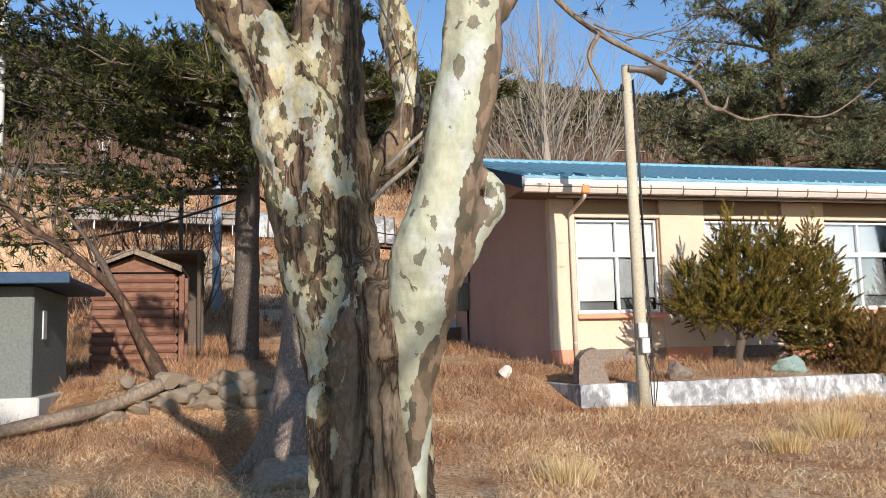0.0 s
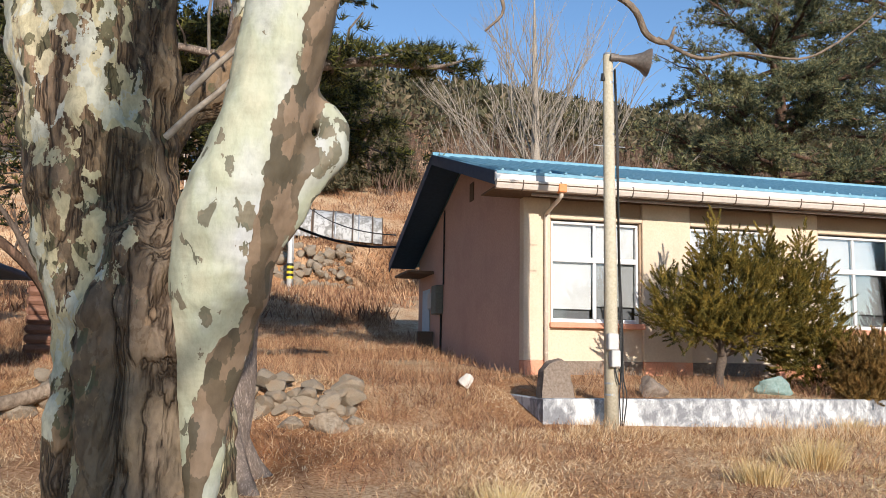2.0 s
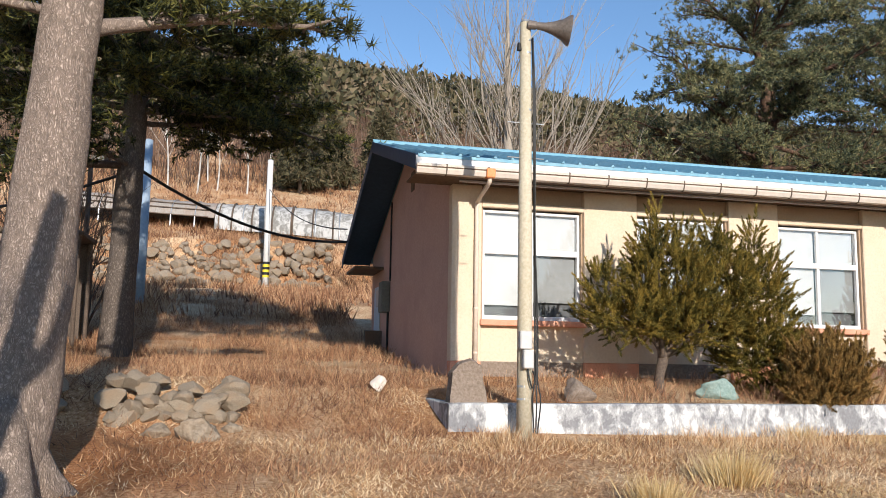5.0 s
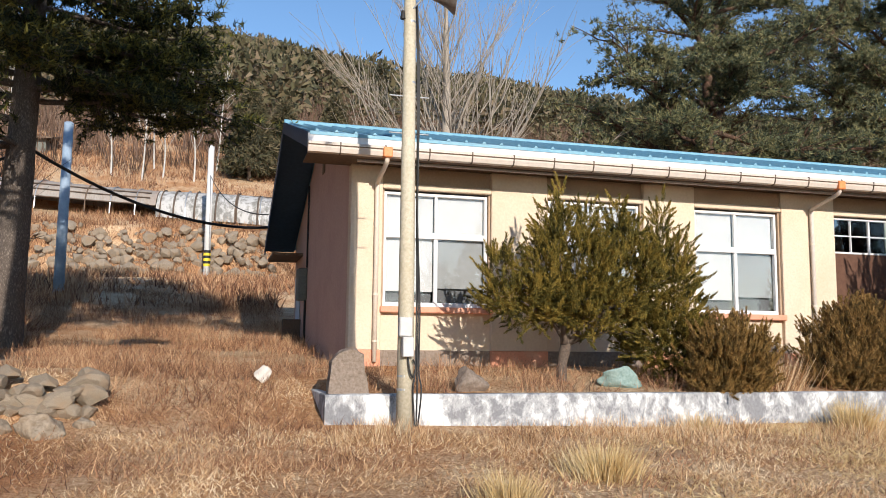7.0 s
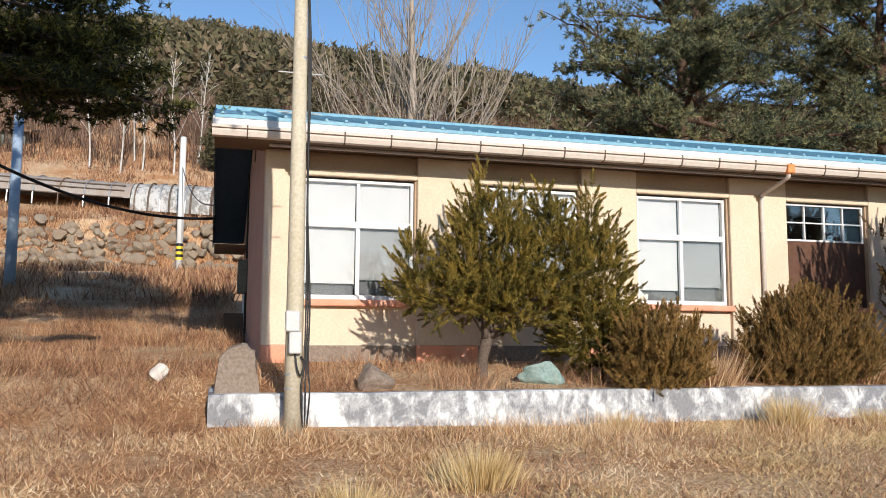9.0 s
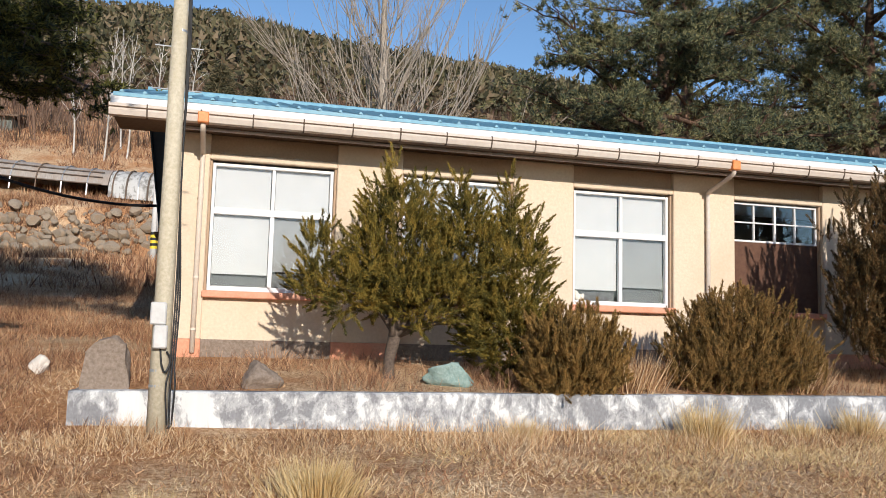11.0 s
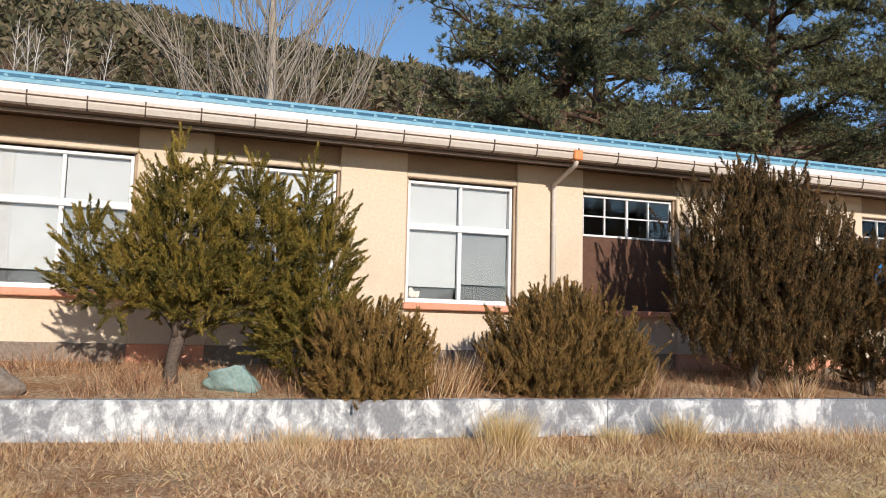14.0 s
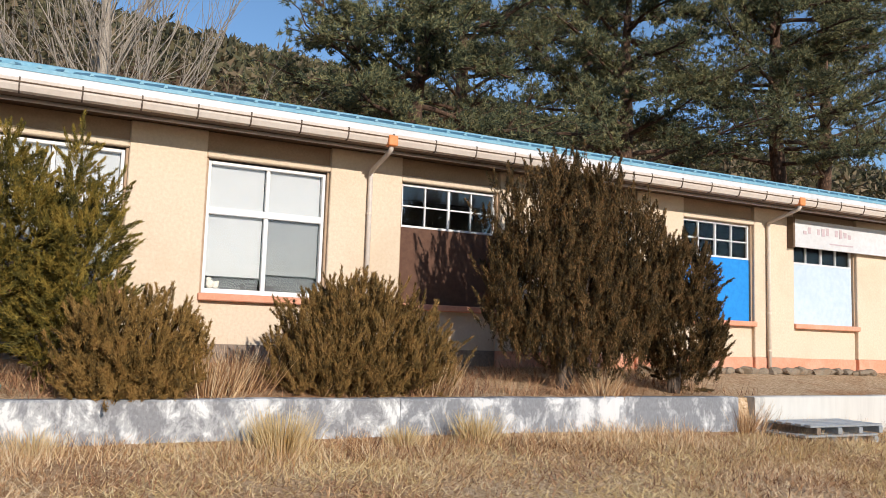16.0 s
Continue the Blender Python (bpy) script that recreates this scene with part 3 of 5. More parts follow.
# ---- school building ----
FY, BY, WY = 14.42, 14.50, 14.56     # pilaster face, bay face, glass plane
X0, X1 = 5.55, 40.0
YB = 23.0
school = thing("school_building", (X0, FY, 1.1), "single-storey cream school building with a blue metal roof", "building")
BAYS = [(6.05, 7.82, "blind"), (8.78, 10.52, "blind"), (11.5, 13.24, "blind"), (14.36, 16.07, "brown"), (17.05, 18.85, "brown"), (19.92, 21.68, "blue"), (22.75, 24.6, "pale"), (25.6, 27.4, "pale"), (28.4, 30.2, "pale")]
edge = X0
for a, b, kind in BAYS + [(X1, X1, "")]:
    p = Shape().box(edge, a, FY, FY + 0.22, 1.38, 4.22, 0.012)
    part("pilaster", p, M_CREAM, school)
    part("plinth", Shape().box(edge, a, FY - 0.012, FY + 0.2, 0.75, 1.38, 0.01), M_PINK, school, "salmon-painted plinth")
    if a < X1:
        part("spandrel", Shape().box(a, b, BY, BY + 0.14, 1.38, 2.02, 0), M_CREAM, school)
        # bays behind the shrubs: dark weathered stone, with their shade in the colour
        part("plinth", Shape().box(a, b, BY - 0.02, BY + 0.14, 0.75, 1.38, 0), M_STELE if b < 17 else M_PINK, school, "weathered plinth, darkened for the shrubs' shade" if b < 17 else "salmon-painted plinth")
        # brown here deepens the eave shadow across the bay heads
        part("lintel", Shape().box(a, b, BY, BY + 0.14, 3.96, 4.22, 0), M_OCHRE, school, "lintel coloured brown for the eave shadow")
        part("lintel_ledge", Shape().box(a, b, FY + 0.005, BY + 0.1, 3.87, 3.957, 0.012), M_CREAM, school)
        part("sill", Shape().box(a - 0.02, b + 0.02, FY - 0.05, BY + 0.13, 1.95, 2.045, 0.012), M_PINK, school, "salmon-painted window sill")
        for xx in (a, b - 0.035):
            part("jamb", Shape().box(xx, xx + 0.035, BY - 0.015, BY + 0.13, 2.047, 3.868, 0.005), M_OCHRE, school, "ochre window jamb")
    edge = b


def big_window(a, b):
    w = sub_empty("window", school, "white sliding window with drawn blinds")
    a, b, z0, z1, zt = a + 0.04, b - 0.04, 2.05, 3.84, 3.17
    mid = a + (b - a) * 0.5
    t = 0.045
    for nm, q in (("frame_side", (a, a + t, z0, z1)), ("frame_side", (b - t, b, z0, z1)), ("frame_head", (a + t, b - t, z1 - t, z1)), ("frame_foot", (a + t, b - t, z0, z0 + t + 0.02)), ("transom", (a + t, b - t, zt - 0.05, zt + 0.045))):
        part(nm, Shape().box(q[0], q[1], WY - 0.03, WY + 0.05, q[2], q[3], 0.006), M_WHITE, w)
    part("mullion", Shape().box(mid - 0.03, mid + 0.03, WY - 0.022, WY + 0.04, z0 + t + 0.022, zt - 0.052, 0.006), M_WHITE, w)
    part("mullion", Shape().box(mid - 0.025, mid + 0.025, WY - 0.022, WY + 0.04, zt + 0.047, z1 - t - 0.002, 0.006), M_WHITE, w)
    for k, (c, d) in enumerate(((a + t, mid - 0.03), (mid + 0.03, b - t))):
        for e, g in ((z0 + t + 0.022, zt - 0.052), (zt + 0.047, z1 - t)):
            off = 0.012 * k
            pane = part("pane", Shape().box(c, d, WY + off, WY + off + 0.005, e, g), M_GLASS, w, "clear glass pane")
            pane.visible_shadow = False
        gap = 0.24 if k == 0 else 0.30
        part("blind", Shape().box(c + 0.004, d - 0.004, WY + 0.07, WY + 0.076, z0 + gap, zt), M_BLIND if k == 0 else M_GREYBLIND, w, "drawn pale roller blind")
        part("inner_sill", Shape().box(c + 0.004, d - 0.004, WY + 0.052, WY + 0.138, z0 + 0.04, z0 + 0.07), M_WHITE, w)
        # added board: lifts the black gap under the blind to a dim-room grey
        part("gap_filler_board", Shape().box(c + 0.004, d - 0.004, WY + 0.14, WY + 0.16, z0 - 0.3, z0 + gap + 0.12), M_INNER, w, "added grey board standing in for the dim room")
        part("blind", Shape().box(c + 0.004, d - 0.004, WY + 0.06, WY + 0.066, zt + 0.01, z1 - 0.01), M_BLIND, w, "drawn pale roller blind")


def board_window(a, b, material, zp, ztop, cols, rows, label):
    w = sub_empty("window", school, label)
    a, b = a + 0.036, b - 0.036
    part("board", Shape().box(a, b, WY - 0.03, WY - 0.005, 2.047, zp, 0.004), material, w)
    t = 0.035
    part("frame_head", Shape().box(a, b, WY - 0.03, WY + 0.03, ztop - t, ztop, 0.004), M_WHITE, w)
    part("frame_foot", Shape().box(a, b, WY - 0.03, WY + 0.03, zp + 0.002, zp + t, 0.004), M_WHITE, w)
    for i in range(cols + 1):
        x = a + (b - a - t) * i / cols
        wd = t if i in (0, cols // 2, cols) else 0.022
        part("glazing_bar", Shape().box(x, x + wd, WY - 0.025, WY + 0.025, zp + t + 0.002, ztop - t - 0.002, 0.003), M_WHITE, w)
    for j in range(1, rows):
        z = zp + (ztop - zp) * j / rows
        part("glazing_bar", Shape().box(a + t, b - t, WY - 0.018, WY + 0.018, z - 0.011, z + 0.011, 0.003), M_WHITE, w)
    for i in range(cols):
        x = a + (b - a - t) * i / cols
        pane = part("pane", Shape().box(x + t * 0.7, x + (b - a - t) / cols, WY, WY + 0.005, zp + t, ztop - t), M_GLASS, w, "dark glass pane")
        pane.visible_shadow = False


for a, b, kind in BAYS:
    if kind == "blind":
        big_window(a, b)
    elif kind == "brown":
        board_window(a, b, M_BROWN, 3.19, 3.85, 4, 2, "small-paned window above a brown board")
    elif kind == "blue":
        board_window(a, b, M_BLUE, 3.2, 3.86, 4, 2, "small-paned window above a bright blue board")
    else:
        board_window(a, b, M_PALE, 3.22, 3.6, 4, 1, "pale blue boarded window with a row of panes")

# gable, back and far walls
ridge_y, ridge_z, eave_z, back_z, back_y = 18.45, 5.78, 4.42, 3.85, 23.6
gable = Shape()
prof = [(FY + 0.22, 0.75), (YB, 0.75), (YB, 3.95), (ridge_y, 5.62), (FY + 0.22, 4.5)]
gable.add([(X0, y, z) for y, z in prof] + [(X0 + 0.2, y, z) for y, z in prof], [(0, 1, 2, 3, 4)[::-1], (5, 6, 7, 8, 9)] + [(i, (i + 1) % 5, 5 + (i + 1) % 5, 5 + i) for i in range(5)])
part("gable_wall", gable, M_PINKWALL, school, "pinkish plastered gable wall")
part("back_wall", Shape().box(X0 + 0.2, X1, YB - 0.2, YB, 0.75, 3.95), M_PINKWALL, school)
part("end_wall", Shape().box(X1 - 0.2, X1, FY + 0.22, YB - 0.2, 0.75, 4.3), M_PINKWALL, school)
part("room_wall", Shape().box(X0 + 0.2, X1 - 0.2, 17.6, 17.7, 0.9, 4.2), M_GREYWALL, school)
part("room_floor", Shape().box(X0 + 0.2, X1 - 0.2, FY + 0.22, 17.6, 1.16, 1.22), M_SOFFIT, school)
part("ceiling", Shape().box(X0 + 0.2, X1 - 0.2, FY + 0.23, YB - 0.2, 4.16, 4.2), M_WHITE, school)

# roof with standing ribs
RX0, RX1 = 4.83, 40.6
EY = 13.74
roof = Shape()
for (ya, za, yb, zb) in ((EY - 0.03, eave_z + 0.03, ridge_y, ridge_z), (back_y, back_z, ridge_y, ridge_z)):
    roof.add([(RX0, ya, za), (RX1, ya, za), (RX1, yb, zb), (RX0, yb, zb), (RX0, ya, za + 0.05), (RX1, ya, za + 0.05), (RX1, yb, zb + 0.05), (RX0, yb, zb + 0.05)], [(0, 1, 2, 3), (4, 7, 6, 5), (0, 4, 5, 1), (1, 5, 6, 2), (2, 6, 7, 3), (3, 7, 4, 0)])
part("roof", roof, M_ROOF, school, "blue sheet-metal roof")
ribs = Shape()
x = RX0 + 0.1
while x < RX1:
    ribs.add([(x + dx, y, z + dz) for (y, z) in ((EY - 0.045, eave_z + 0.082), (ridge_y, ridge_z + 0.052)) for dx, dz in ((-0.03, 0), (-0.012, 0.03), (0.012, 0.03), (0.03, 0))], [(0, 1, 5, 4), (1, 2, 6, 5), (2, 3, 7, 6), (0, 3, 2, 1)])
    x += 0.28
part("roof_ribs", ribs, M_ROOF, school)
part("ridge_cap", Shape().tube([(RX0 - 0.02, ridge_y, ridge_z + 0.05), (RX1, ridge_y, ridge_z + 0.05)], 0.08, 10), M_ROOF, school)
verge = Shape()
for (ya, za, yb, zb) in ((EY, eave_z, ridge_y - 0.002, ridge_z), (back_y, back_z, ridge_y + 0.002, ridge_z)):
    v8 = [(xx, y, z + dz) for xx in (RX0 - 0.03, RX0 - 0.002) for (y, z) in ((ya, za), (yb, zb)) for dz in (-0.16, 0.07)]
    verge.add(v8, [(0, 1, 3, 2), (4, 6, 7, 5), (0, 4, 5, 1), (2, 3, 7, 6), (0, 2, 6, 4), (1, 5, 7, 3)])
part("verge_board", verge, M_ROOFDARK, school, "dark navy verge board")
under = Shape()
for (ya, za, yb, zb) in ((EY + 0.05, eave_z, ridge_y - 0.002, ridge_z), (back_y - 0.05, back_z, ridge_y + 0.002, ridge_z)):
    under.add([(RX0, ya, za - 0.03), (X0 - 0.002, ya, za - 0.03), (X0 - 0.002, yb, zb - 0.03), (RX0, yb, zb - 0.03), (RX0, ya, za - 0.06), (X0 - 0.002, ya, za - 0.06), (X0 - 0.002, yb, zb - 0.06), (RX0, yb, zb - 0.06)], [(0, 1, 2, 3), (4, 7, 6, 5), (0, 4, 5, 1), (1, 5, 6, 2), (2, 6, 7, 3), (3, 7, 4, 0)])
part("verge_soffit", under, M_ROOFDARK, school)
part("soffit", Shape().box(RX0, RX1, EY + 0.02, FY + 0.2, 4.225, 4.25), M_SOFFIT, school, "brown boarded soffit")
part("soffit_edge", Shape().box(RX0 + 0.75, RX1, FY - 0.34, FY - 0.30, 4.18, 4.222, 0.008), M_FASCIA, school)
part("fascia", Shape().box(RX0 - 0.03, RX1, EY - 0.02, EY + 0.018, 4.30, 4.475, 0.01), M_FASCIA, school, "white metal fascia")
gut = Shape()
gp = [(EY - 0.022, 4.32), (EY - 0.13, 4.335), (EY - 0.14, 4.32), (EY - 0.128, 4.25), (EY - 0.10, 4.19), (EY - 0.022, 4.18)]
gut.add([(RX0 - 0.03, y, z) for y, z in gp] + [(RX1, y, z) for y, z in gp], [(i, (i + 1) % 6, 6 + (i + 1) % 6, 6 + i) for i in range(6)] + [(5, 4, 3, 2, 1, 0), (6, 7, 8, 9, 10, 11)])
part("gutter", gut, M_GUTTER, school, "moulded plastic gutter")
part("gutter_lip", Shape().tube([(RX0 - 0.03, EY - 0.142, 4.285), (RX1, EY - 0.142, 4.285)], 0.008, 6), M_SOFFIT, school)
x = 5.25
while x < 34:
    part("gutter_bracket", Shape().add([(x + d, y, z) for d in (0, 0.018) for y, z in ((EY - 0.02, 4.345), (EY - 0.146, 4.34), (EY - 0.138, 4.245), (EY - 0.106, 4.18), (EY - 0.02, 4.17))], [(0, 1, 6, 5), (1, 2, 7, 6), (2, 3, 8, 7), (3, 4, 9, 8), (0, 5, 9, 4), (4, 3, 2, 1, 0), (5, 6, 7, 8, 9)]), M_DARKBARK, school)
    x += 0.66
for i, x in enumerate((5.95, 13.83, 22.0, 30.2)):
    pipe = part("downpipe", Shape().tube(curve_points([(x, EY - 0.08, 4.18), (x, EY - 0.02, 4.10), (x - 0.0, FY - 0.12, 3.95), (x, FY - 0.05, 3.86), (x, FY - 0.05, 3.6)], 4) + [(x, FY - 0.05, 1.2)], 0.036, 10), M_PIPE if i != 1 else M_GUTTER, school, "cream plastic downpipe", True)
    part("gutter_outlet", Shape().box(x - 0.07, x + 0.07, EY - 0.165, EY - 0.021, 4.17, 4.315, 0.012), M_ORANGE, school, "orange plastic gutter outlet")
    for z in (3.3, 2.2, 1.5):
        part("pipe_clip", Shape().tube([(x, FY - 0.05, z), (x, FY - 0.05, z + 0.03)], 0.042, 10), M_PIPE, school)
# gable fittings
part("vent", Shape().box(X0 - 0.02, X0 - 0.001, 17.6, 17.9, 4.72, 5.12, 0.005), M_SOFFIT, school, "small louvred gable vent")
part("side_door", Shape().box(X0 - 0.03, X0 - 0.001, 21.6, 22.4, 1.25, 3.1, 0.01), M_PALE, school, "pale weathered side door")
part("awning", Shape().box(4.85, X0 - 0.001, 21.2, 22.9, 3.46, 3.53, 0.01), M_SOFFIT, school, "small brown awning")
part("meter_box", Shape().box(X0 - 0.2, X0 - 0.001, 20.2, 20.65, 2.4, 3.1, 0.02), M_GREYWALL, school, "grey meter box")
part("meter_box", Shape().box(X0 - 0.18, X0 - 0.001, 20.8, 21.15, 2.55, 2.95, 0.02), M_METAL, school, "grey meter box")
part("conduit", Shape().tube([(X0 - 0.03, 20.3, 1.2), (X0 - 0.03, 20.3, 2.4)], 0.025, 8), M_BLACK, school)
part("conduit", Shape().tube([(X0 - 0.03, 20.1, 3.1), (X0 - 0.03, 20.1, 4.9)], 0.02, 8), M_BLACK, school)
part("stacked_board", Shape().box(5.1, X0 - 0.04, 21.0, 21.1, 1.2, 2.0, 0.01), M_DARKBARK, school)

# banner over the pale windows
sign = thing("banner_board", (22.62, FY - 0.1, 3.5), "long white banner board with faded writing on the wall", "sign")
part("panel", Shape().box(22.62, 30.5, FY - 0.14, FY - 0.1, 3.52, 4.06, 0.006), M_FASCIA, sign)
part("frame_strip", Shape().box(22.56, 22.615, FY - 0.15, FY - 0.001, 3.5, 4.1, 0.006), M_SOFFIT, sign)
for i in range(11):
    x = 22.85 + 0.13 * i
    if i in (2, 6):
        continue
    part("mark", Shape().box(x, x + 0.085, FY - 0.146, FY - 0.1405, 3.78 + 0.02 * (i % 2), 3.78 + (0.13 if 0 < i < 10 else 0.07) + 0.02 * (i % 3)), M_INK, sign)
part("mark", Shape().box(23.6, 24.3, FY - 0.146, FY - 0.1405, 3.63, 3.655), M_INK, sign)

# ---- loudspeaker pole ----
PLX, PLY = 5.74, 11.36
pole = thing("loudspeaker_pole", (PLX, PLY, 0.42), "weathered concrete pole with horn loudspeaker and cables", "pole")
part("shaft", Shape().tube([(PLX, PLY, 0.3), (PLX, PLY, 2.5), (PLX - 0.01, PLY, 5.72)], [0.098, 0.09, 0.068], 20), M_CONCRETE, pole, "", True)
part("foot", Shape().tube([(PLX, PLY, 0.3), (PLX, PLY, 0.46), (PLX, PLY, 0.5)], [0.14, 0.13, 0.10], 14, lump=0.3), M_CONCRETE, pole)
part("cap", Shape().tube([(PLX - 0.01, PLY, 5.722), (PLX - 0.01, PLY, 5.75)], [0.072, 0.06], 16), M_GALV, pole)
horn = Shape()
hp = [(PLX + 0.10 + 0.42 * t, PLY - 0.10 - 0.10 * t, 5.66 - 0.06 * t) for t in (0, 0.25, 0.5, 0.75, 0.93, 1.0)]
horn.tube(hp, [0.045, 0.055, 0.085, 0.13, 0.19, 0.2], 24, False)
horn.tube([Vector(q) + Vector((0.004, 0, 0)) for q in hp], [0.04, 0.05, 0.08, 0.125, 0.185, 0.195], 24, False)
hn = part("horn", horn, M_HORN, pole, "grey metal horn loudspeaker", True)
part("driver", Shape().tube([(PLX + 0.0, PLY - 0.07, 5.675), (PLX + 0.1, PLY - 0.1, 5.66)], [0.06, 0.055], 14), M_HORN, pole)
part("bracket", Shape().tube([(PLX, PLY - 0.05, 5.45), (PLX + 0.13, PLY - 0.1, 5.6)], 0.012, 8), M_GALV, pole)
for k, z in enumerate((5.3, 4.55, 3.95, 3.0, 2.2, 0.95, 1.1)):
    part("band", Shape().tube([(PLX - 0.003, PLY, z), (PLX - 0.003, PLY, z + 0.025)], 0.1 - 0.0055 * z, 18), M_GALV, pole)
for z in (3.95, 4.4):
    part("step_bolt", Shape().tube([(PLX - 0.24, PLY, z), (PLX + 0.24, PLY, z)], 0.008, 6), M_GALV, pole)
part("switch_box", Shape().box(PLX - 0.11, PLX + 0.04, PLY - 0.17, PLY - 0.075, 1.56, 1.78, 0.012), M_METAL, pole, "grey switch box")
part("switch_box", Shape().box(PLX - 0.07, PLX + 0.06, PLY - 0.18, PLY - 0.08, 1.33, 1.555, 0.012), M_METAL, pole, "grey switch box")
part("insulator", Shape().tube([(PLX - 0.10, PLY - 0.02, 5.34), (PLX - 0.10, PLY - 0.02, 5.44)], [0.035, 0.02], 10), M_BLACK, pole)
for k in range(3):
    o = 0.02 * k
    part("cable", Shape().tube(curve_points([(PLX + 0.06, PLY - 0.05 - o, 5.5), (PLX + 0.085 + o * 0.6, PLY - 0.05, 4.5), (PLX + 0.10, PLY - 0.04 - o, 3.0), (PLX + 0.11 + o, PLY - 0.05, 1.9), (PLX + 0.10 + o, PLY - 0.08, 1.2), (PLX + 0.07 + 2.2 * o, PLY - 0.1 - o, 0.95), (PLX + 0.10 + o, PLY - 0.07, 0.55)], 6), 0.009, 6), M_BLACK, pole)
part("cable", Shape().tube(curve_points([(PLX + 0.0, PLY - 0.12, 1.33), (PLX + 0.02, PLY - 0.14, 1.18), (PLX + 0.06, PLY - 0.13, 1.1), (PLX + 0.10, PLY - 0.1, 1.22), (PLX + 0.06, PLY - 0.12, 1.3)], 6), 0.01, 6), M_BLACK, pole)


# ---- plane tree ----
plane = thing("plane_tree", (0.55, 3.7, 0.0), "old plane tree with flaking cream and brown bark", "tree")
ts = Shape()
Y = 3.7
limb(ts, [(0.58, Y, -0.1), (0.57, Y, 0.4), (0.55, Y, 0.95), (0.53, Y, 1.3), (0.52, Y, 1.6), (0.47, Y, 1.85)], [0.44, 0.31, 0.25, 0.25, 0.29, 0.24], 22, 6, 0.12)
limb(ts, [(0.50, Y, 1.0), (0.46, Y, 1.4), (0.39, Y, 1.75), (0.34, Y, 2.0), (0.29, Y, 2.28), (0.23, Y, 2.54), (0.12, Y, 2.8), (-0.1, Y - 0.05, 3.1), (-0.5, Y - 0.1, 3.7)], [0.16, 0.20, 0.215, 0.21, 0.20, 0.20, 0.17, 0.12, 0.08], 18, 6, 0.14)
limb(ts, [(0.36, Y, 2.1), (0.34, Y + 0.03, 2.6), (0.33, Y + 0.05, 3.0), (0.34, Y + 0.1, 3.8), (0.25, Y + 0.1, 4.8)], [0.15, 0.13, 0.115, 0.10, 0.08], 16, 6, 0.12)
# middle stem in the fork and the curved limb behind it
limb(ts, [(0.55, Y + 0.02, 1.7), (0.53, Y + 0.02, 1.95), (0.51, Y + 0.03, 2.2), (0.49, Y + 0.06, 2.5), (0.47, Y + 0.08, 2.9), (0.5, Y + 0.1, 3.6)], [0.09, 0.065, 0.06, 0.07, 0.07, 0.05], 14, 6, 0.2)
limb(ts, [(0.46, Y + 0.12, 2.15), (0.57, Y + 0.16, 2.33), (0.69, Y + 0.2, 2.43), (0.79, Y + 0.22, 2.64), (0.77, Y + 0.24, 2.9), (0.72, Y + 0.3, 3.5), (0.68, Y + 0.4, 4.4)], [0.10, 0.085, 0.085, 0.08, 0.08, 0.07, 0.05], 14, 5, 0.16)
# folded lips of the seam
SEAM = [(0.475, Y - 0.25, 0.6), (0.475, Y - 0.25, 0.97), (0.46, Y - 0.245, 1.34), (0.47, Y - 0.27, 1.62), (0.52, Y - 0.25, 1.76), (0.60, Y - 0.17, 1.90)]
for dx in (-0.058, 0.058):
    limb(ts, [(x + dx, y + 0.01, z - dx * 0.5) for x, y, z in SEAM], [0.055, 0.05, 0.05, 0.045, 0.04, 0.02], 10, 6, 0.3)
for k, (x, zt, r) in enumerate(((0.33, 1.6, 0.06), (0.40, 1.45, 0.045), (0.60, 1.35, 0.06), (0.68, 1.25, 0.055), (0.75, 0.9, 0.05))):
    dy = -0.235 * math.sqrt(max(0.05, 1 - ((x - 0.55) / 0.27) ** 2))
    limb(ts, [(x + 0.02, Y + dy * 1.3, 0.1), (x + 0.01 * (k % 2), Y + dy, 0.7), (x - 0.01, Y + dy, zt - 0.3), (x, Y + dy * 0.8, zt)], [r * 1.3, r, r * 0.9, r * 0.5], 10, 6, 0.4)
young = Shape()
limb(young, [(0.70, Y - 0.18, 0.75), (0.71, Y - 0.20, 1.09), (0.71, Y - 0.18, 1.29), (0.715, Y - 0.17, 1.5), (0.73, Y - 0.2, 1.66), (0.755, Y - 0.25, 1.84), (0.80, Y - 0.29, 2.01), (0.86, Y - 0.3, 2.24), (0.91, Y - 0.32, 2.49), (0.96, Y - 0.34, 2.76), (1.06, Y - 0.3, 3.5), (1.2, Y - 0.3, 4.6)], [0.04, 0.055, 0.08, 0.125, 0.155, 0.16, 0.15, 0.14, 0.136, 0.136, 0.11, 0.07], 24, 7, 0.08)
limb(young, [(0.96, Y - 0.32, 2.85), (1.13, Y - 0.3, 3.05), (1.26, Y - 0.3, 3.35), (1.34, Y - 0.35, 3.9)], [0.08, 0.07, 0.055, 0.04], 12, 5, 0.1)
limb(young, [(0.84, Y - 0.25, 1.72), (0.90, Y - 0.26, 1.88), (0.98, Y - 0.28, 2.02), (1.05, Y - 0.29, 2.10), (1.06, Y - 0.29, 2.19), (1.0, Y - 0.28, 2.28)], [0.05, 0.065, 0.07, 0.06, 0.045, 0.02], 14, 5, 0.35)
young_limb = part("limb", young, M_PLANEYOUNG, plane, "smooth pale limb with dark flecks and a burl", True)
trunk = part("trunk", ts, M_PLANE, plane, "", True)
lumps = bpy.data.textures.new("bark_lumps", "CLOUDS")
lumps.noise_scale, lumps.noise_depth = 0.16, 4
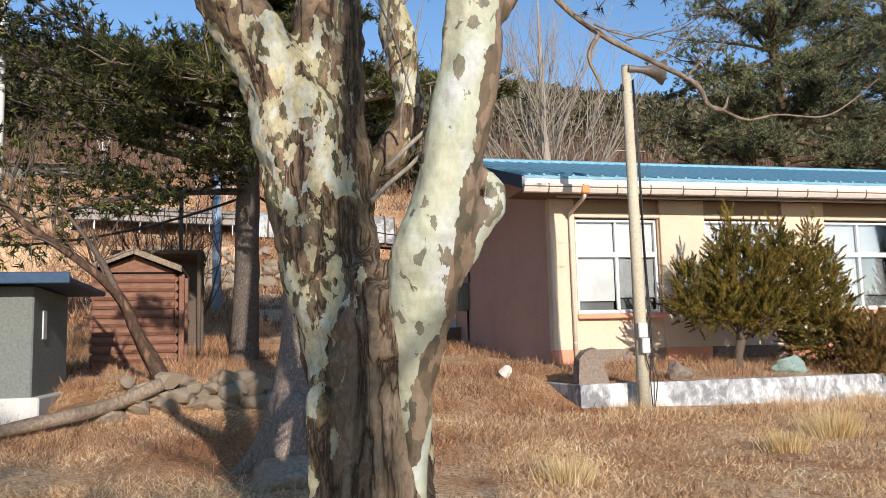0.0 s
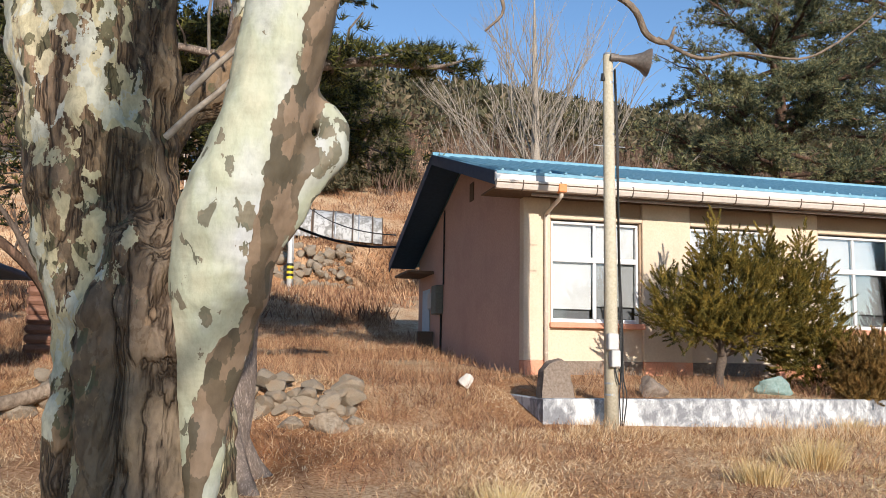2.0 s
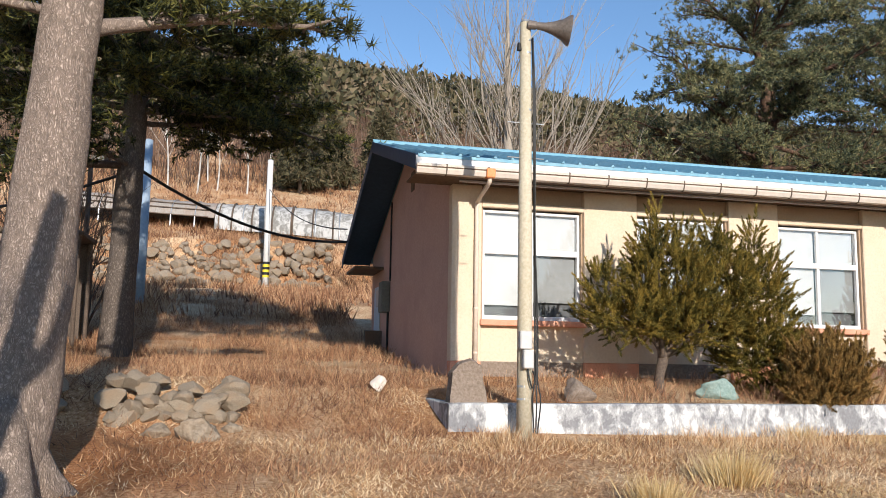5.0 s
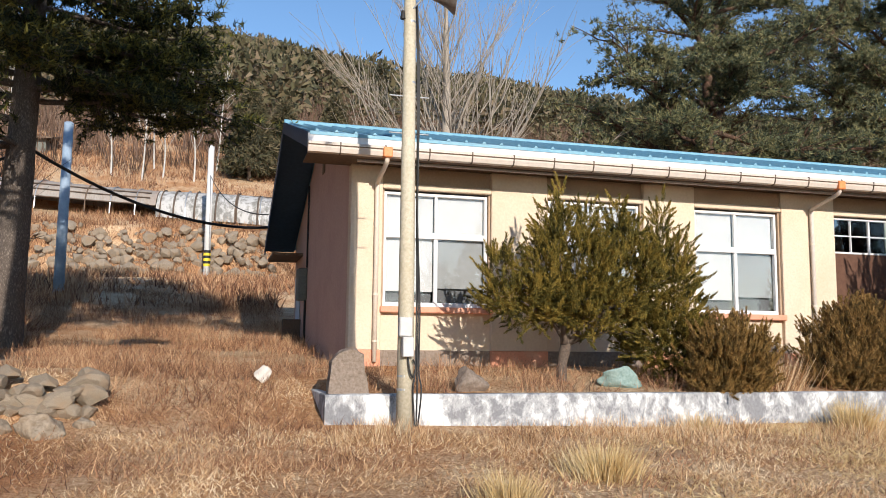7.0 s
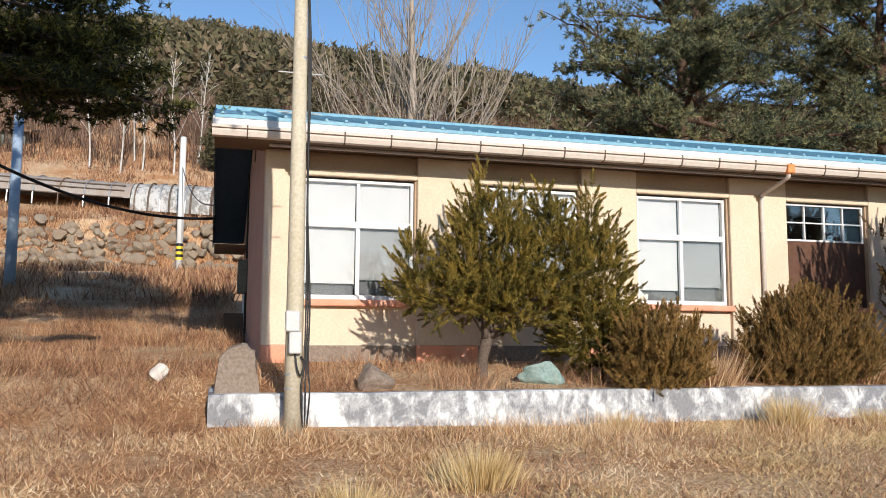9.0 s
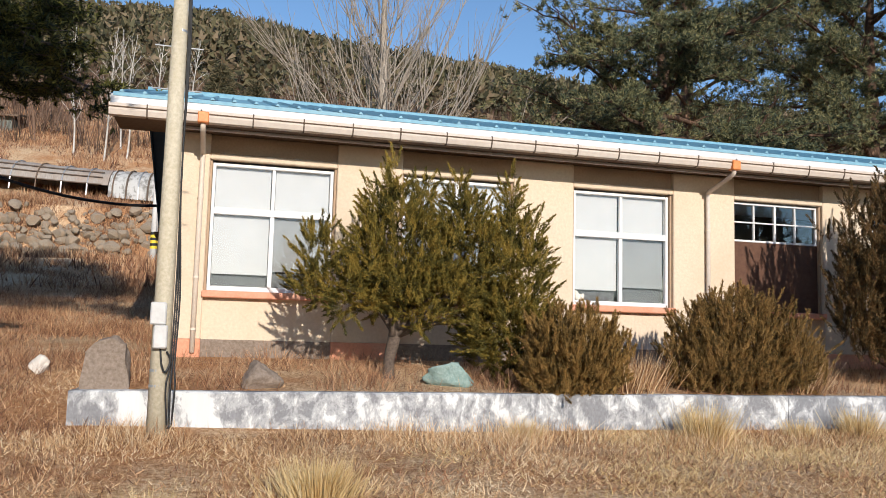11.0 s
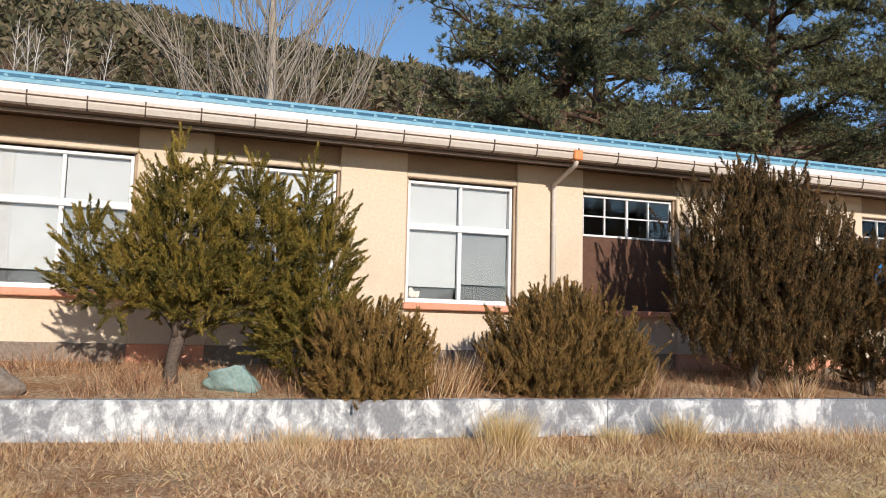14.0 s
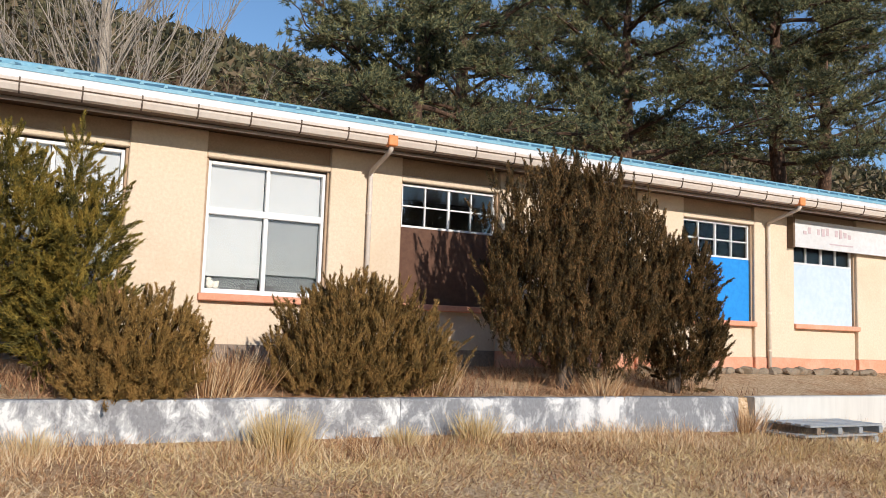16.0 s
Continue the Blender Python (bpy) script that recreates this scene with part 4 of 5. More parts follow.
for ob, smooth_steps, amount in ((trunk, 2, 0.075), (young_limb, 6, 0.04)):
    rm = ob.modifiers.new("weld", "REMESH")
    rm.mode, rm.voxel_size, rm.use_smooth_shade = "VOXEL", 0.013, True
    sm = ob.modifiers.new("soften", "SMOOTH")
    sm.factor, sm.iterations = 0.5, smooth_steps
    dm = ob.modifiers.new("lumps", "DISPLACE")
    dm.texture, dm.strength, dm.texture_coords = lumps, amount, "GLOBAL"

def twig_system(shape, start_p, direction, length, radius, depth, seed, droop=0.0, spread=0.6, kids=4, sides=5):
    r = random.Random(seed)
    d = Vector(direction).normalized()
    p = Vector(start_p)
    pts, n = [p.copy()], 5
    for i in range(n):
        d = (d + Vector((r.uniform(-1, 1), r.uniform(-1, 1), r.uniform(-1, 1) - droop)) * 0.16).normalized()
        p = p + d * length / n
        pts.append(p.copy())
    shape.tube(pts, list(np.linspace(radius, radius * 0.45, n + 1)), sides if depth else 3, False)
    if depth:
        for k in range(kids):
            i = r.randint(1, n)
            a = Vector((r.uniform(-1, 1), r.uniform(-1, 1), r.uniform(-0.7, 1)))
            twig_system(shape, pts[i], d + a * spread, length * r.uniform(0.45, 0.75), radius * 0.5, depth - 1, seed * 31 + k + 1, droop, spread, kids, sides)


bs = Shape()
limb(bs, [(1.25, Y, 3.55), (1.45, Y - 0.1, 3.18), (1.66, Y - 0.15, 2.98), (1.95, Y - 0.2, 2.82), (2.1, Y - 0.25, 2.72), (2.16, Y - 0.25, 2.62), (2.24, Y - 0.25, 2.60), (2.27, Y - 0.25, 2.66)], [0.018, 0.014, 0.013, 0.012, 0.012, 0.012, 0.009, 0.004], 8, 5, 0.2)
limb(bs, [(2.2, Y - 0.25, 2.61), (2.36, Y - 0.26, 2.55), (2.5, Y - 0.3, 2.57), (2.72, Y - 0.33, 2.56), (2.85, Y - 0.36, 2.62), (3.0, Y - 0.4, 2.74)], [0.008, 0.006, 0.005, 0.0045, 0.004, 0.002], 6, 5, 0.2)
limb(bs, [(1.66, Y - 0.15, 2.98), (1.60, Y - 0.15, 2.86), (1.66, Y - 0.15, 2.7), (1.60, Y - 0.12, 2.62)], [0.012, 0.009, 0.006, 0.004], 6, 4, 0.2)
for k in range(5):
    twig_system(bs, (1.5 + 0.14 * k, Y - 0.1 - 0.04 * k, 3.12 - 0.09 * k), (0.5, -0.2, -0.5 + 0.3 * k), 0.26, 0.006, 1, 50 + k, 0.3)
part("hanging_branch", bs, M_DEADWOOD, plane, "thin crooked hanging branch", True)
bs2 = Shape()
for k in range(9):
    twig_system(bs2, (0.55 + 0.06 * (k % 4), Y - 0.12 - 0.03 * k, 2.15 + 0.14 * k), (random.uniform(-0.5, 0.8), -0.25, 0.5), 0.55, 0.013 if k < 2 else 0.006, 1, 80 + k, 0.1, 0.7, 3)
part("side_shoot", bs2, M_GREYBARK, plane, "thin bare twigs across the limbs", True)


# ---- pines ----
def pine(base, ctrl, radii, limbs, tufts, material, bark, label, needle=0.2, width=0.02, seed=1, per=14, flat=0.5, trunk_sides=14, flare=0):
    """Trunk, limbs, twigs and brushes of needles. limbs: start height share, direction, length, rise."""
    r = random.Random(seed)
    t = thing("pine_tree", base, label, "tree", "pines")
    tr = Shape()
    limb(tr, ctrl, radii, trunk_sides, 6, 0.12)
    for k in range(flare):
        a = 2 * math.pi * k / flare + 0.4
        limb(tr, [(base[0] + 0.1 * math.cos(a), base[1] + 0.1 * math.sin(a), base[2] + 0.75), (base[0] + 0.33 * math.cos(a), base[1] + 0.33 * math.sin(a), base[2] + 0.22), (base[0] + 0.75 * math.cos(a), base[1] + 0.75 * math.sin(a), base[2] - 0.12)], [0.2, 0.17, 0.06], 8, 4, 0.2)
    part("trunk", tr, bark, t, "", True)
    line = curve_points(ctrl, 12)
    centres, axes = [], []
    for (share, az, length, rise, thick) in limbs:
        p = line[min(len(line) - 1, int(share * (len(line) - 1)))].copy()
        d = Vector((math.cos(radians(az)), math.sin(radians(az)), rise)).normalized()
        pts = [p.copy()]
        n = 7
        br = Shape()
        for i in range(n):
            d = (d + Vector((r.uniform(-1, 1), r.uniform(-1, 1), r.uniform(-0.8, 0.8))) * 0.16).normalized()
            p = p + d * length / n
            pts.append(p.copy())
            if i >= 1:
                for s_ in range(3):
                    q = p.copy()
                    sd = (d + Vector((r.uniform(-1, 1), r.uniform(-1, 1), r.uniform(-0.25, 0.55))) * 1.1).normalized()
                    sl = length * r.uniform(0.16, 0.34)
                    sp = [q + sd * sl * u for u in (0, 0.35, 0.7, 1)]
                    for u in range(1, 4):
                        sp[u] = sp[u] + Vector((r.uniform(-1, 1), r.uniform(-1, 1), r.uniform(-0.6, 0.6))) * sl * 0.1
                    br.tube(sp, [thick * 0.3, thick * 0.22, thick * 0.15, thick * 0.1], 4, False)
                    for u in range(tufts):
                        c = sp[1].lerp(sp[3], r.random()) + Vector((r.gauss(0, 1), r.gauss(0, 1), r.gauss(0, flat))) * sl * 0.26
                        centres.append(c)
                        axes.append((sd + Vector((r.uniform(-0.8, 0.8), r.uniform(-0.8, 0.8), r.uniform(0, 0.8)))).normalized())
        br.tube(pts, list(np.linspace(thick, thick * 0.3, n + 1)), 6, False)
        part("limb", br, bark, t, "", True)
    tri = needle_tufts(np.array([tuple(c) for c in centres]), np.array([tuple(a) for a in axes]), per, needle, width)
    part("needles", (tri, 3), material, t, "dense evergreen needles")
    return t


rp = random.Random(11)
# tall leaning pine beside the plane tree
pine((0.55, 8.75, 0.28), [(0.48, 8.75, 0.1), (0.56, 8.8, 0.6), (0.68, 9.0, 1.5), (0.72, 9.2, 2.8), (0.78, 9.3, 4.4), (0.9, 9.3, 6.8), (0.9, 9.3, 10.5)], [0.48, 0.37, 0.305, 0.275, 0.25, 0.2, 0.1],
     [(0.665, 8, 2.2, 0.42, 0.085), (0.68, 185, 2.2, 0.25, 0.05)] + [(0.82 + 0.01 * k, (8 + 137 * k) % 360, 4.2 - 0.1 * k, 0.12 + 0.03 * (k % 4), 0.06) for k in range(18)]
     + [(0.845 + 0.007 * k, -25 + 15 * (k % 5), 3.9 - 0.08 * k, 0.0 + 0.05 * (k % 3), 0.06) for k in range(14)], 12, M_PINE, M_PINEBARK,
     "leaning pine with pale scaly bark and roots", 0.15, 0.016, 3, 20, flare=5, trunk_sides=20)
# dark pine in front of the slope
dark_limbs = [(0.63 + 0.34 * k / 33, rp.uniform(0, 360), rp.uniform(2.2, 3.1) * (1 - 0.4 * k / 33), rp.uniform(-0.1, 0.12), 0.06) for k in range(34)]
dark_limbs += [(0.66, 0, 3.7, 0.0, 0.07), (0.64, 20, 3.0, -0.1, 0.06), (0.62, 340, 2.6, -0.1, 0.06), (0.60, 5, 2.2, -0.12, 0.06), (0.68, 185, 5.6, 0.12, 0.07), (0.72, 170, 5.2, 0.12, 0.07), (0.70, 205, 5.2, 0.1, 0.07), (0.66, 178, 6.2, 0.05, 0.07), (0.70, 350, 3.2, 0.0, 0.06), (0.73, 15, 3.0, 0.0, 0.06), (0.63, 280, 2.6, -0.05, 0.06), (0.68, 255, 2.6, 0.0, 0.06), (0.74, 290, 2.4, 0.0, 0.06), (0.5, 200, 5.4, -0.06, 0.07), (0.55, 180, 6.0, 0.05, 0.07), (0.6, 160, 5.6, 0.1, 0.07), (0.5, 225, 4.8, -0.02, 0.07), (0.62, 190, 5.5, 0.1, 0.07), (0.52, 250, 3.5, 0, 0.06)]
pine((0.03, 18.4, 1.3), [(0.0, 18.4, 1.1), (0.04, 18.4, 2.5), (0.08, 18.4, 5), (0.15, 18.4, 8), (0.1, 18.4, 13)], [0.33, 0.28, 0.25, 0.2, 0.06], dark_limbs, 17, M_PINE, M_GREYPINE, "dark spreading pine on the dry slope", 0.16, 0.034, 5, 11, 0.20)
# broad pines behind the roof
for k, (bx, by, bz, hh, lean, n) in enumerate([(22.0, 28.5, 2.8, 11.4, -1.4, 20), (30.5, 29.5, 3.0, 14, 0.8, 28), (38.5, 28.0, 3.0, 17, -0.8, 34), (27, 37, 3.9, 19, 0.5, 28), (35, 38, 3.9, 18, 0.5, 28), (46, 32, 3.5, 18, 0.5, 28)]):
    low = 0.46 if k == 0 else 0.38
    lm = [(low + (0.98 - low) * i / (n + 4), rp.uniform(0, 360), rp.uniform(3.4, 5.6) * (1.1 - 0.35 * i / (n + 4)), rp.uniform(-0.08, 0.4), 0.10) for i in range(n + 4)]
    if k == 0:
        lm += [(0.36, 185, 5.5, 0.45, 0.14), (0.42, 170, 5.2, 0.5, 0.13), (0.38, 350, 5, 0.4, 0.13), (0.5, 200, 5.0, 0.35, 0.12), (0.46, 230, 4.5, 0.3, 0.12)]
    pine((bx, by, bz), [(bx, by, bz - 0.3), (bx + lean * 0.2, by, bz + hh * 0.25), (bx + lean * 0.7, by, bz + hh * 0.5), (bx + lean * 0.6, by, bz + hh * 0.75), (bx + lean, by, bz + hh)], [0.42, 0.36, 0.28, 0.2, 0.06], lm, 14, M_PINEB, M_REDBARK, "broad red pine with an open crown", 0.20, 0.034, 20 + k, 17 if k < 3 else 10, 0.25)

# bare tree behind the roof
bare = thing("bare_tree", (11.2, 29, 2.9), "leafless pale-twigged tree behind the roof", "tree")
sh = Shape()
limb(sh, [(11.2, 29, 2.7), (11.2, 29, 5), (11.15, 29, 8), (11.1, 29, 11), (11.05, 29, 14.8)], [0.3, 0.25, 0.2, 0.12, 0.03], 10, 5)
part("trunk", sh, M_GREYBARK, bare, "", True)
for k in range(44):
    sh = Shape()
    z = 4.5 + 6.8 * (k / 44) ** 1.1
    a = k * 2.4
    twig_system(sh, (11.2 - 0.02 * k / 8, 29, z), (math.cos(a), math.sin(a) * 0.7, 0.75 + 0.9 * (k / 44)), 5.0 - 2.4 * k / 44, 0.05 - 0.0006 * k, 2, 300 + k, -0.35, 0.42, 4, 4)
    part("branch", sh, M_GREYBARK, bare, "", True)

# roadside trees behind the walker, which shade the plane tree and the hut
for k, (bx, by, hh) in enumerate(((1.25, -8.5, 8.0), (-1.6, -10.5, 8.5), (-4.2, -9.0, 8.0), (-3.0, -15.0, 9.5), (0.2, -17.0, 9.0))):
    bz = height(bx, by)
    rt = thing("roadside_tree", (bx, by, bz), "leafless roadside tree with spreading limbs", "tree", "roadside trees")
    sh = Shape()
    limb(sh, [(bx, by, bz - 0.2), (bx + 0.1, by, bz + hh * 0.3), (bx - 0.1, by, bz + hh * 0.6), (bx, by, bz + hh)], [0.24, 0.2, 0.14, 0.03], 10, 5)
    part("trunk", sh, M_GREYBARK, rt, "", True)
    for q in range(14):
        sh = Shape()
        a = q * 2.4 + k
        twig_system(sh, (bx, by, bz + hh * (0.28 + 0.05 * q)), (math.cos(a), math.sin(a), 0.8), 2.6 - 0.1 * q, 0.06 - 0.002 * q, 2, 1500 + 20 * k + q, -0.1, 0.6, 4, 4)
        part("branch", sh, M_GREYBARK, rt, "", True)

# ---- terrace shrubs ----
def plume_crown(lobes, plumes, leaves, plume_len, leaf_len, leaf_w, upright, seed):
    """Feathery upright plumes on the skin and inside of rounded lobes."""
    g = np.random.default_rng(seed)
    out = []
    total = sum(l[3] * l[4] for l in lobes)
    for (cx, cy, cz, rx, rz, ry) in lobes:
        n = int(plumes * rx * rz / total)
        d = g.normal(size=(n, 3))
        d /= np.linalg.norm(d, axis=1, keepdims=True)
        rad = g.uniform(0.30, 1.0, n) ** 0.5
        rad *= 1 + 0.13 * np.sin(d[:, 0] * 9 + d[:, 2] * 7 + seed)
        c = d * rad[:, None] * np.array([rx, ry, rz]) + np.array([cx, cy, cz])
        ax = d * (1 - upright) + np.array([0, 0, 1.0]) * upright + g.normal(size=(n, 3)) * 0.24
        ax /= np.linalg.norm(ax, axis=1, keepdims=True)
        ln = plume_len * g.uniform(0.55, 1.25, n)
        u = g.uniform(0, 1, (n, leaves)) ** 0.8
        pos = c[:, None, :] + ax[:, None, :] * (u * ln[:, None])[:, :, None]
        wob = g.normal(size=(n, leaves, 3)) * (0.20 * plume_len * (1.02 - u) ** 0.8 + 0.004)[:, :, None] * 0.30
        pos = (pos + wob).reshape(-1, 3)
        dr = (np.repeat(ax[:, None, :], leaves, 1) + g.normal(size=(n, leaves, 3)) * 0.42).reshape(-1, 3)
        out.append(blades(pos, dr, leaf_len * g.uniform(0.6, 1.3, len(pos)), leaf_w))
    return np.concatenate(out)


def shrub(name, base, lobes, plumes, leaves, material, label, plume_len=0.28, leaf_len=0.07, leaf_w=0.022, upright=0.5, stems=5, seed=1, stem_r=0.03, group="", fork=None):
    t = thing(name, base, label, "shrub", group)
    r = random.Random(seed)
    for k in range(stems):
        l = lobes[k % len(lobes)]
        tgt = Vector((l[0] + r.uniform(-0.4, 0.4) * l[3], l[1] + r.uniform(-0.3, 0.3) * l[5], l[2] + r.uniform(-0.2, 0.6) * l[4]))
        b = Vector(fork or base) + Vector((r.uniform(-0.06, 0.06), r.uniform(-0.06, 0.06), -0.05))
        st = Shape()
        limb(st, [b, b.lerp(tgt, 0.4) + Vector((0, 0, 0.12)), tgt], [stem_r, stem_r * 0.7, stem_r * 0.25], 6, 4, 0.2)
        part("stem", st, M_DARKBARK, t, "", True)
    part("foliage", (plume_crown(lobes, plumes, leaves, plume_len, leaf_len, leaf_w, upright, seed), 3), material, t)
    return t


jt = shrub("juniper", (8.38, 12.95, 0.98), [(7.85, 12.8, 2.05, 0.66, 0.36, 0.6), (8.45, 12.8, 2.45, 0.72, 0.62, 0.7), (8.75, 12.75, 1.95, 0.75, 0.36, 0.7), (9.3, 12.75, 2.4, 0.55, 0.66, 0.6), (9.9, 12.7, 2.15, 0.42, 0.85, 0.5), (9.85, 12.5, 1.55, 0.5, 0.5, 0.45), (8.3, 12.9, 3.0, 0.3, 0.38, 0.3), (8.65, 12.85, 3.0, 0.14, 0.35, 0.15), (9.15, 12.85, 2.95, 0.16, 0.42, 0.2), (9.45, 12.85, 2.95, 0.10, 0.35, 0.15), (9.85, 12.75, 2.85, 0.15, 0.5, 0.2), (7.42, 12.8, 2.35, 0.2, 0.42, 0.22), (8.35, 12.85, 3.35, 0.08, 0.35, 0.1), (8.05, 12.8, 2.75, 0.1, 0.4, 0.1), (8.75, 12.8, 3.2, 0.06, 0.3, 0.08), (9.2, 12.8, 3.25, 0.06, 0.3, 0.08), (9.85, 12.7, 3.25, 0.07, 0.35, 0.08), (10.15, 12.7, 2.6, 0.1, 0.45, 0.1), (8.2, 13.0, 1.98, 0.7, 0.16, 0.55), (9.1, 12.95, 1.95, 0.75, 0.18, 0.6), (9.7, 12.75, 1.5, 0.42, 0.42, 0.45)], 2300, 150, M_JUNIPER,
           "feathery green juniper on a crooked trunk", 0.31, 0.038, 0.012, 0.50, 9, 3, 0.04, "terrace shrubs", (8.42, 12.9, 1.55))
jr = Shape()
limb(jr, [(8.36, 12.95, 0.9), (8.36, 12.93, 1.2), (8.42, 12.92, 1.5), (8.38, 12.9, 1.8), (8.5, 12.85, 2.3)], [0.10, 0.075, 0.085, 0.07, 0.05], 10, 5, 0.3)
limb(jr, [(8.40, 12.92, 1.5), (8.7, 12.88, 1.72), (9.2, 12.8, 1.95)], [0.06, 0.05, 0.03], 8, 5, 0.3)
part("trunk", jr, M_DARKBARK, jt, "gnarled dark trunk", True)
shrub("low_shrub", (10.42, 12.05, 0.9), [(10.45, 12.0, 1.30, 0.68, 0.50, 0.45), (10.2, 11.97, 1.0, 0.45, 0.28, 0.36), (10.68, 12.05, 1.1, 0.45, 0.36, 0.4), (10.4, 11.88, 0.98, 0.6, 0.2, 0.28)], 1300, 120, M_YEWLIGHT, "low rounded shrub with bronzed winter foliage", 0.24, 0.04, 0.010, 0.70, 6, 5, group="terrace shrubs")
shrub("low_shrub", (12.9, 12.3, 0.92), [(12.98, 12.3, 1.44, 1.0, 0.60, 0.6), (12.5, 12.25, 1.15, 0.6, 0.4, 0.5), (13.55, 12.25, 1.16, 0.66, 0.44, 0.5), (12.9, 12.35, 1.75, 0.62, 0.34, 0.4), (12.95, 12.1, 1.05, 0.95, 0.25, 0.4)], 1700, 120, M_YEWMID, "wide rounded shrub with bronzed winter foliage", 0.28, 0.04, 0.010, 0.74, 8, 6, group="terrace shrubs")
shrub("tall_shrub", (15.95, 12.5, 0.95), [(15.9, 12.5, 2.2, 1.1, 1.0, 0.95), (15.75, 12.5, 3.0, 0.98, 0.86, 0.8), (16.5, 12.45, 2.35, 0.85, 1.1, 0.8), (16.25, 12.5, 3.42, 0.68, 0.6, 0.6), (15.25, 12.45, 2.1, 0.6, 0.8, 0.6), (16.9, 12.3, 1.85, 0.6, 0.8, 0.6), (15.9, 12.4, 1.6, 0.9, 0.5, 0.7), (17.05, 12.4, 2.55, 0.8, 1.0, 0.6), (16.3, 12.35, 1.35, 0.8, 0.4, 0.6)], 2500, 135, M_YEW, "tall dense bronzed conifer shrub beside the boarded windows", 0.36, 0.038, 0.014, 0.86, 12, 7, 0.05, "terrace shrubs")
shrub("low_shrub", (17.55, 12.15, 0.95), [(17.75, 12.15, 1.65, 0.62, 0.72, 0.55), (17.65, 12.15, 2.35, 0.55, 0.6, 0.45)], 760, 150, M_YEW, "small leaning shrub with bronzed foliage", 0.32, 0.05, 0.013, 0.7, 5, 8, group="terrace shrubs")

# ---- stones ----
def ground_at(x, y):
    return height(x, y)


def upright_stone(x, y, z0, w, d, h):
    """A rough slab set on end, narrower and slanting at the top."""
    bm = bmesh.new()
    bmesh.ops.create_cube(bm, size=1)
    bmesh.ops.subdivide_edges(bm, edges=bm.edges[:], cuts=7, use_grid_fill=True)
    for q in bm.verts:
        u = q.co.z + 0.5
        c = q.co.copy()
        edge = max(0.0, abs(c.x) + u - 1.22)
        t = 1 - 0.24 * u
        j = 0.06 * noise.noise(c * 2.2 + Vector((3, 1, 0))) + 0.025 * noise.noise(c * 7)
        q.co = Vector((x + (c.x * t + j - 0.04 * u) * w, y + (c.y * (1 - 0.3 * u) + j) * d, z0 + (u - edge * 0.55 + 0.10 * c.x * u + j) * h))
    me = bpy.data.meshes.new("standing_stone")
    bm.to_mesh(me)
    bm.free()
    me.materials.append(M_STELE)
    return tagged(new("standing_stone", me), "upright brown stone on the terrace corner", "stone")


upright_stone(5.18, 12.0, 0.72, 0.50, 0.30, 0.68)
boulder("stone", (9.03, 12.45, 1.03), (0.30, 0.2, 0.2), 2, M_STONEB, "green-blue ornamental stone among dry leaves")
boulder("stone", (4.27, 13.4, 1.05), (0.12, 0.11, 0.11), 6, M_STONEW, "small round white stone in the grass")
boulder("stone", (6.75, 12.15, 1.0), (0.22, 0.16, 0.2), 4, M_STELE, "brown rounded stone on the terrace")
boulder("stone", (0.42, 8.05, 0.30), (0.42, 0.3, 0.22), 5, M_STONE, "grey boulder at the foot of the pine")
stones = [stone_mesh("stone", k, M_STONE) for k in range(7)]


def dry_wall(name, x0, x1, y, top, label, n_rows, step, seed, size=0.16):
    r = random.Random(seed)
    t = thing(name, ((x0 + x1) / 2, y, ground_at((x0 + x1) / 2, y)), label, "stone wall")
    for j in range(n_rows):
        x = x0 + r.uniform(0, step)
        while x < x1:
            sz = size * r.uniform(0.65, 1.3)
            g = ground_at(x, y)
            z = g + (top - 0.0) * (j + 0.35) / n_rows
            if r.random() > 0.12 * j:
                o = new("stone", stones[r.randrange(7)])
                o.parent = t
                o.matrix_parent_inverse = Matrix.Translation(-t.location)
                o.matrix_basis = pose(x, y + r.uniform(-0.07, 0.07) + 0.04 * j, z, r.uniform(-20, 20), r.uniform(-20, 20), r.uniform(0, 360)) @ Matrix.Diagonal((sz * 1.15, sz, sz * 0.72, 1))
            x += sz * 1.35
    return t


dry_wall("rubble_wall", -1.6, 0.3, 12.15, 0.42, "tumbled dry rubble wall of grey stones", 4, 0.2, 2)
dry_wall("rubble_wall", 0.9, 2.35, 12.05, 0.52, "tumbled dry rubble wall of grey stones", 5, 0.2, 4, 0.155)
for k, (x, y, sx) in enumerate(((1.95, 11.35, 0.26), (2.3, 11.7, 0.12), (1.5, 11.55, 0.16), (-1.75, 12.0, 0.24))):
    boulder("stone", (x, y, ground_at(x, y) + sx * 0.3), (sx, sx * 0.8, sx * 0.6), 10 + k, M_STONE, "loose grey field stone in dry grass")
dry_wall("rubble_wall", 18.6, 24.5, 14.05, 0.12, "row of broken stones along the wall foot", 1, 0.2, 8, 0.11)

